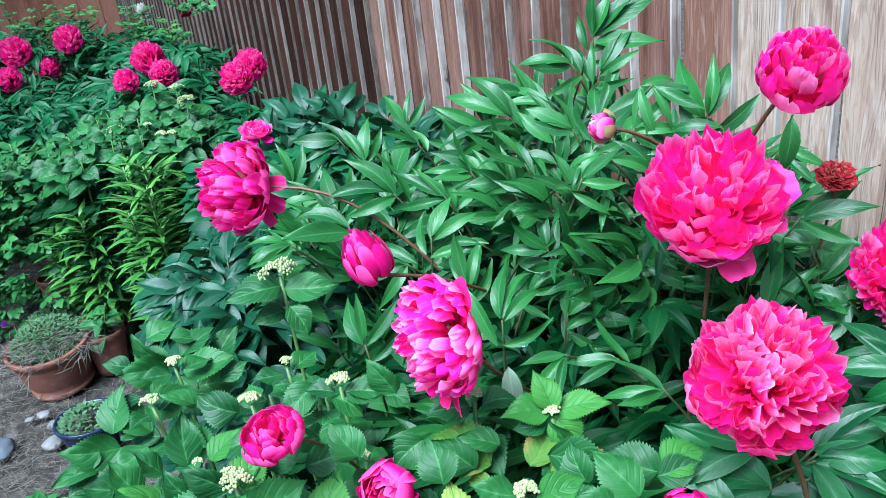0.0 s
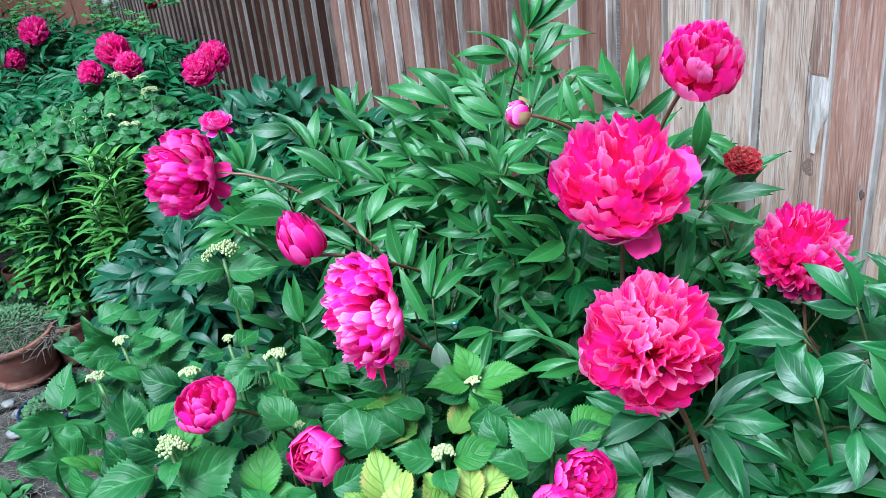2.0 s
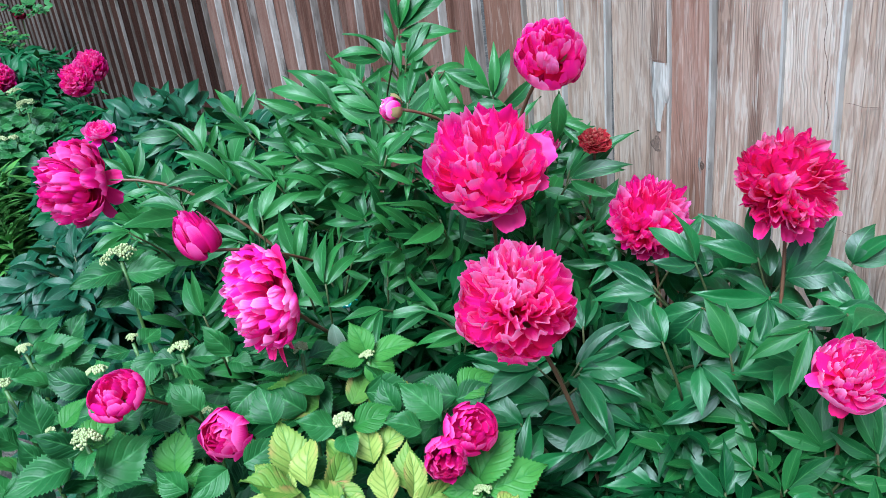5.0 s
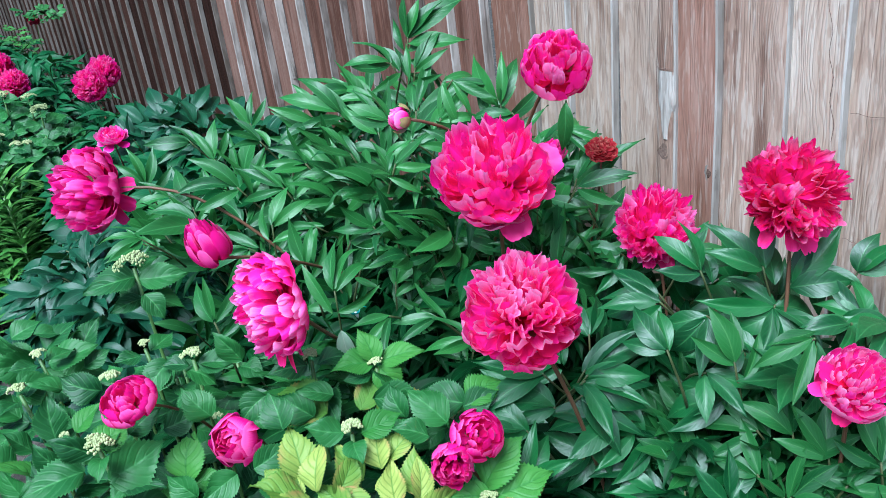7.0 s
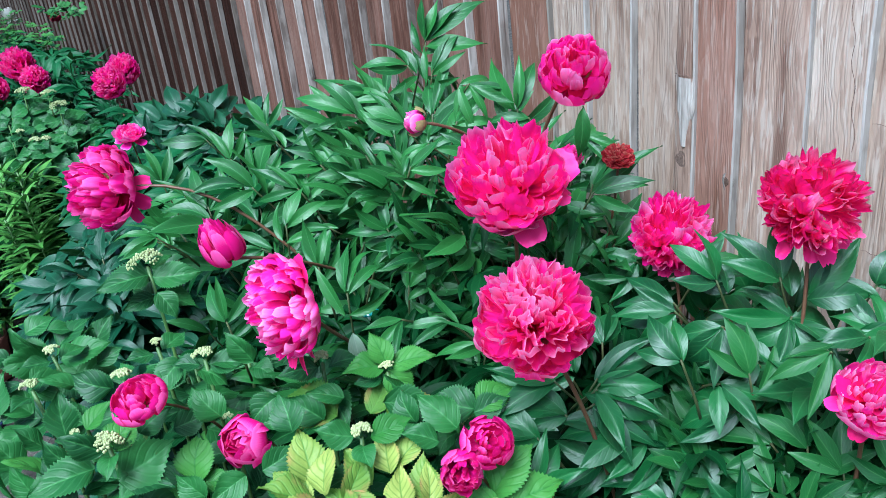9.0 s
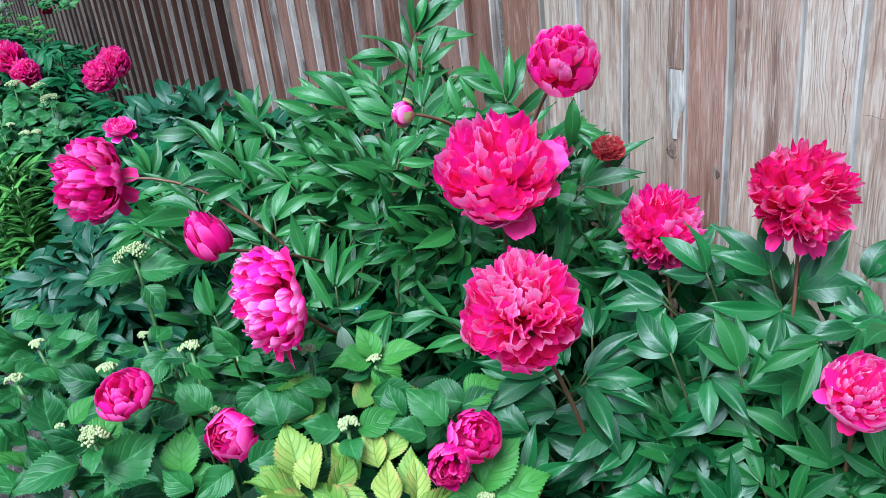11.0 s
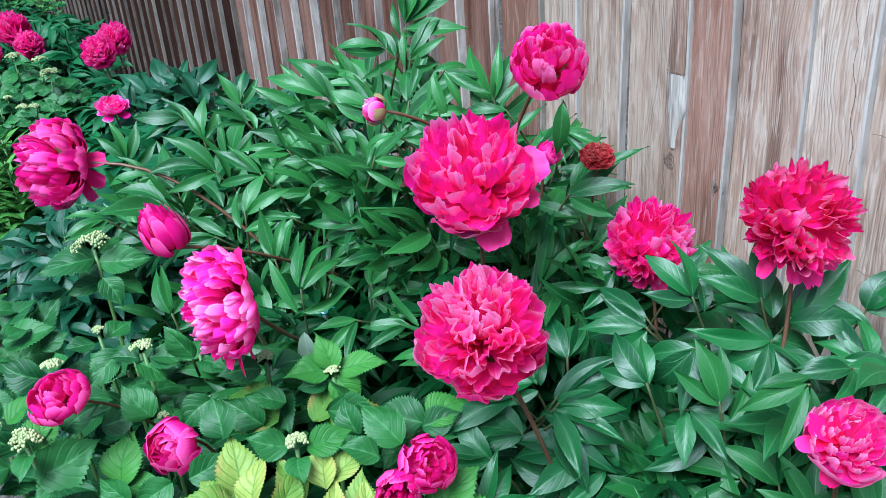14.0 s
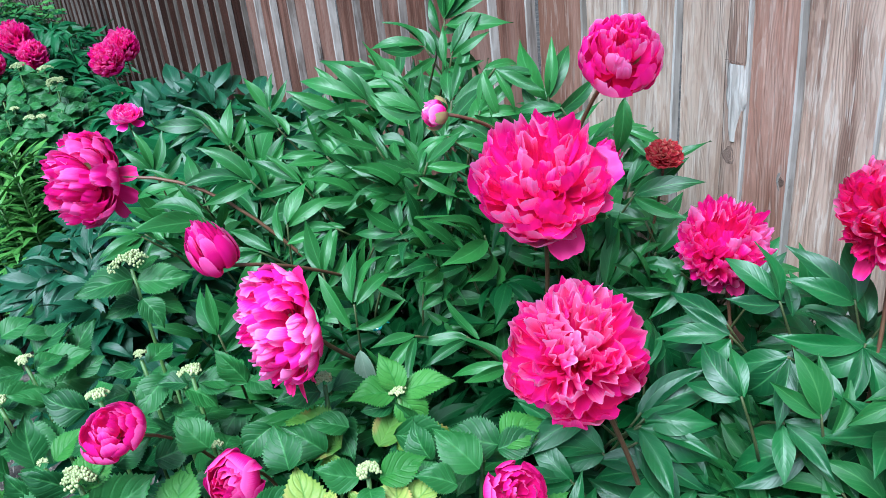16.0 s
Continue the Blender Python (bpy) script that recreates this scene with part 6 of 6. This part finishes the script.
def rose_cane(root, tip, leaves, seed):
    """A thin arching cane with leaves of five round leaflets along its upper part."""
    rng = random.Random(seed)
    root, tip = Vector(root), Vector(tip)
    bow = Vector((rng.uniform(-0.04, 0.04), rng.uniform(-0.04, 0.04), 0.05))
    bends = (root, root.lerp(tip, 0.4) + bow, root.lerp(tip, 0.75) + bow, tip)
    cane = stalk(rose, *bends, 0.0026, 0.0012, M_STEM, "cane", n=10)
    way = [Vector(p) for p in curve_points(*bends, 40)]
    heap = Heap()
    for k in range(leaves):
        p = way[min(39, int(16 + 23 * (k + rng.random()) / leaves))]
        a = 2.4 * k + rng.uniform(-0.5, 0.5)
        d = Vector((math.cos(a), math.sin(a), rng.uniform(0.0, 0.7))).normalized()
        side = d.cross(Vector((0, 0, 1))).normalized()
        up = Vector((rng.uniform(-0.3, 0.3), -0.4, 1))
        for along, turn in ((0.35, 1), (0.35, -1), (0.7, 1), (0.7, -1), (0.9, 0)):
            heap.add(rng.choice(ROUND_LEAVES), frame_of(p + d * 0.055 * along, d * (0.5 if turn else 1) + side * turn, up, rng.uniform(0.022, 0.034)))
    put("leaves", heap.mesh("leaves", M_ROSE_FRESH), cane)


for k, (root, tip, leaves) in enumerate([
        ((0.9, 4.2, 0.5), (0.87, 4.244, 0.83), 6), ((0.9, 4.2, 0.5), (0.81, 4.23, 0.86), 9), ((0.92, 4.2, 0.5), (0.975, 4.24, 0.77), 9), ((0.9, 4.2, 0.5), (0.78, 4.2, 0.79), 8),
        ((0.93, 4.2, 0.5), (0.93, 4.2, 0.74), 9), ((0.95, 4.15, 0.5), (1.0, 4.12, 0.74), 8), ((0.45, 4.35, 0.5), (0.33, 4.3, 1.0), 10), ((0.45, 4.35, 0.5), (0.34, 4.28, 0.9), 7),
        ((0.48, 4.35, 0.5), (0.45, 4.3, 0.92), 7), ((0.5, 4.35, 0.5), (0.56, 4.3, 0.91), 10), ((0.55, 4.35, 0.5), (0.62, 4.3, 0.89), 10), ((0.55, 4.35, 0.5), (0.69, 4.3, 0.87), 8)]):
    rose_cane(root, tip, leaves, 960 + k)
flower(rose, (0.942, 3.623, 0.875), 0.028, (-0.3, -0.3, -0.4), (0.96, 3.65, 0.92), (0.97, 3.85, 0.5), "cup", M_PETAL_ROSE, "dark red hanging bloom", stem=0.0016, seed=31, stem_mat=M_STEM)
flower(rose, (0.876, 4.244, 0.845), 0.026, (-0.2, -0.1, 1), (0.88, 4.24, 0.75), (0.9, 4.15, 0.4), "half", M_PETAL_WHITE, "half-open white rose", stem=0.002, seed=32, stem_mat=M_STEM, squash=1.6, skip=0.4)
flower(rose, (0.427, 4.279, 0.775), 0.014, (0, -0.1, 1), (0.43, 4.28, 0.7), (0.5, 4.25, 0.3), "cup", M_PETAL_WHITE, "small white rosebud", seed=33, stem_mat=M_STEM)

# ---- lilies ----
def lily(at, height, stems, spread, seed, label):
    rng = random.Random(seed)
    plant = thing("lily_plant", (at[0], at[1], 0), label, "lily", "lilies in the bed")
    for s in range(stems):
        a, r = rng.uniform(0, 6.3), spread * math.sqrt(rng.random())
        top = Vector((at[0] + r * math.cos(a), at[1] + r * math.sin(a), height * rng.uniform(0.75, 1.05)))
        root = Vector((at[0] + 0.4 * r * math.cos(a), at[1] + 0.4 * r * math.sin(a), 0.0))
        st = stalk(plant, root, root.lerp(top, 0.4), root.lerp(top, 0.75), top, 0.004, 0.003, M_STEM, n=6)
        heap = Heap()
        n = int(height * 120)
        for i in range(n):
            k = 0.25 + 0.75 * i / n
            b = i * 2.4
            d = Vector((math.cos(b), math.sin(b), 0.5 + 0.9 * max(0, k - 0.85) * 5))
            heap.add(rng.choice(LILY_LEAVES), frame_of(root.lerp(top, k), d, (0, 0, 1), rng.uniform(0.075, 0.11) * (1.15 - 0.5 * max(0, k - 0.6)), 1.0))
        tagged(put("foliage", heap.mesh("foliage", M_LILY), st), kind="stuff")


lily((0.355, 2.8), 0.5, 14, 0.125, 600, "bright green lily clump with narrow arching leaves")
lily((0.53, 2.46), 0.62, 9, 0.12, 601, "dark green lily clump with narrow leaves and pale buds")

# ---- pots ----
def pot(at, radius, height, mat, label, tilt=(0, 0), rim=0.16, taper=0.7, foot=False):
    p = thing("flower_pot", at, label, "flower pot", "pots on the soil")
    prof = [(0.01, 0.006), (taper * radius, 0.0)]
    if foot:
        prof += [(taper * radius * 1.08, 0.004), (taper * radius * 1.08, height * 0.1), (taper * radius * 0.98, height * 0.13)]
    for i in range(1, 7):
        k = i / 6 * (1 - rim)
        prof.append((radius * (taper + (0.94 - taper) * (k / (1 - rim)) ** (0.75 if foot else 1.0)), height * (0.13 + k * 0.87 if foot else k)))
    top = prof[-1][1]
    prof += [(radius * 0.99, top + 0.002), (radius * 1.0, height * 0.98), (radius * 0.985, height), (radius * 0.92, height), (radius * 0.9, height * 0.9), (radius * 0.88, height * 0.78)]
    v, f = lathe(prof)
    m = Matrix.Translation(at) @ pose(0, 0, 0, *tilt)
    put("body", mesh_of("body", v, f, None, (mat,)), p, m)
    v, f = lathe([(radius * 0.885, height * 0.84), (radius * 0.4, height * 0.87), (0.002, height * 0.88)])
    put("soil", mesh_of("soil", v, f, None, (M_SOIL,)), p, m, "dark potting soil")
    return p


pot((0.152, 2.66, 0), 0.122, 0.15, M_CLAY, "wide terracotta pot with dry stems and small herbs", (4, -4), foot=True)
pot((0.297, 2.645, 0), 0.064, 0.14, M_CLAY, "plain terracotta pot with one young hydrangea")
pot((0.19, 2.26, 0), 0.085, 0.09, M_BLUE, "low blue-glazed pot with weeds")


def mound(name, at, size, number, leaf, mat, label, category, seed, arrays=None, flat=0.5, upright=0.3):
    """A low cushion of small leaves."""
    rng = random.Random(seed)
    heap = Heap()
    for _ in range(number):
        a, r = rng.uniform(0, 6.283), math.sqrt(rng.random())
        p = Vector((at[0] + size * r * math.cos(a), at[1] + size * r * math.sin(a), at[2] + size * flat * (1 - r * r) * rng.uniform(0.6, 1.1)))
        d = Vector((math.cos(a) * r + rng.uniform(-0.7, 0.7), math.sin(a) * r + rng.uniform(-0.7, 0.7), upright + rng.uniform(-0.2, 0.5)))
        heap.add(rng.choice(arrays or ROUND_LEAVES), frame_of(p, d, (rng.uniform(-0.3, 0.3), -0.3, 1), leaf * rng.uniform(0.6, 1.3)))
    ob = thing(name, at, label, category)
    tagged(put("foliage", heap.mesh("foliage", mat), ob), kind="stuff")
    return ob


def dry_strands(name, centre, spread, number, length, radius, seed, label, category, lift=0.0, droop=0.3):
    rng = random.Random(seed)
    verts, faces = [], []
    for _ in range(number):
        a = rng.uniform(0, 6.283)
        p = Vector((centre[0] + rng.gauss(0, spread[0]), centre[1] + rng.gauss(0, spread[1]), centre[2] + lift * rng.random()))
        d = Vector((math.cos(a), math.sin(a), rng.uniform(-droop, droop * 0.6))) * length * rng.uniform(0.4, 1.3)
        bend = Vector((rng.uniform(-1, 1), rng.uniform(-1, 1), rng.uniform(0, 0.4))) * length * 0.18
        v, f = tube_arrays([p, p + d * 0.5 + bend, p + d], [radius, radius, radius * 0.6], 3)
        base = len(verts)
        verts += v
        faces += [tuple(i + base for i in q) for q in f]
    me = mesh_of(name, verts, faces, None, (M_STRAW,))
    return tagged(put(name, me, None), label, category, kind="stuff")


mound("herb", (0.155, 2.69, 0.13), 0.12, 2800, 0.0105, M_HERB, "small-leaved trailing herb in a terracotta pot", "herb", 801, flat=0.55)
cushion = mound("herb", (0.2, 2.84, 0.1), 0.14, 2400, 0.011, M_HERB, "low grey-green herb cushion behind the pots", "herb", 802, flat=0.5)
mound("weed", (0.19, 2.26, 0.075), 0.075, 420, 0.015, M_HERB, "small weeds filling a blue pot", "weed", 803, flat=0.5)
mound("weed", (0.02, 2.05, 0.0), 0.05, 60, 0.035, M_ROSE, "low weed on the bare soil", "weed", 804, flat=0.4)
mound("weed", (0.02, 3.3, 0.0), 0.2, 400, 0.04, M_ROSE, "dark creeping weeds on shaded soil", "weed", 805, flat=0.4)
dry_strands("dry_stems", (0.1, 2.6, 0.14), (0.07, 0.06), 200, 0.06, 0.0011, 811, "pale dry stems hanging over the pot rim", "dry stems", lift=0.04, droop=0.9)
dry_strands("dry_stems", (0.235, 2.62, 0.12), (0.03, 0.04), 160, 0.05, 0.0011, 813, "pale dry stems hanging over the pot rim", "dry stems", lift=0.05, droop=1.2)
dry_strands("straw", (-0.05, 2.3, 0.004), (0.16, 0.35), 1700, 0.06, 0.0008, 812, "scattered dry straw and stalks on the soil", "straw", lift=0.008, droop=0.03)
M_PURPLE = petal_material("purple_petal", (0.12, 0.01, 0.2), (0.25, 0.03, 0.38), (0.45, 0.2, 0.6))
for spot in ((0.255, 2.763, 0.15), (0.037, 2.852, 0.15)):
    bloom(cushion, (spot[0], spot[1], spot[2] + 0.01), 0.009, (-0.1, -0.5, 0.85), "half", M_PURPLE, "tiny purple flower", seed=int(spot[1] * 100), name="flower")
pot((0.208, 3.237, 0), 0.06, 0.12, M_CLAY, "small dark terracotta pot half hidden by leaves")
young = thing("hydrangea", (0.27, 2.6, 0.12), "young hydrangea with broad leaves in a terracotta pot", "hydrangea", "hydrangeas in the bed")
shoot(young, (0.29, 2.6, 0.2), (0.29, 2.64, 0.12), 0.07, 820, pairs=3)
shoot(young, (0.325, 2.59, 0.24), (0.3, 2.64, 0.12), 0.06, 821, pairs=3)


def pebble(at, size, mat, label, seed):
    rng = random.Random(seed)
    bm = bmesh.new()
    bmesh.ops.create_icosphere(bm, subdivisions=3, radius=1.0)
    for v in bm.verts:
        v.co *= 1.0 + 0.3 * noise.noise(v.co * 1.3 + Vector((seed, 0, 0)))
        v.co = Vector((v.co.x * size * rng.uniform(0.99, 1.01), v.co.y * size * 0.8, v.co.z * size * 0.4))
    me = bpy.data.meshes.new("pebble")
    bm.to_mesh(me)
    bm.free()
    me.materials.append(mat)
    me.polygons.foreach_set("use_smooth", [True] * len(me.polygons))
    tagged(put("pebble", me, None, Matrix.Translation(at) @ pose(0, 0, 0, 0, 0, seed * 47)), label, "stone", "stones on the soil")


pebble((0.09, 2.33, 0.008), 0.03, M_STONE, "pale flat stone beside the blue pot", 1)
pebble((-0.035, 2.38, 0.015), 0.045, M_STONE_BLUE, "smooth blue-grey stone on the soil", 2)
pebble((0.08, 2.5, 0.006), 0.022, M_STONE, "small pale stone near the terracotta pot", 3)
pebble((0.045, 2.5, 0.005), 0.015, M_STONE, "small pale stone near the terracotta pot", 4)
pebble((0.1, 2.43, 0.005), 0.02, M_STONE, "small pale stone near the terracotta pot", 5)


def plant_tie(at):
    """A twist of green wire that ties a stem."""
    tie = thing("plant_tie", at, "green wire tie with a white end round a stem", "plant tie")
    pts = [Vector((0.005 * math.cos(a), 0.005 * math.sin(a), 0.0006 * a)) for a in [k * 0.6 for k in range(24)]]
    pts += [Vector((0.006, 0.003, 0.012)), Vector((0.009, 0.001, 0.016))]
    v, f = tube_arrays(pts, [0.0009] * len(pts), 6)
    put("wire", mesh_of("wire", v, f, None, (M_TIE,)), tie, Matrix.Translation(at) @ pose(0, 0, 0, 60, 20, 0))
    v, f = tube_arrays([Vector((-0.001, -0.006, 0.002)), Vector((0.001, -0.007, -0.004)), Vector((0.002, -0.006, -0.008))], [0.0016, 0.002, 0.0012], 6)
    put("end_cap", mesh_of("end_cap", v, f, None, (M_CHALK,)), tie, Matrix.Translation(at), "white plastic end")


plant_tie((0.641, 0.778, 0.847))
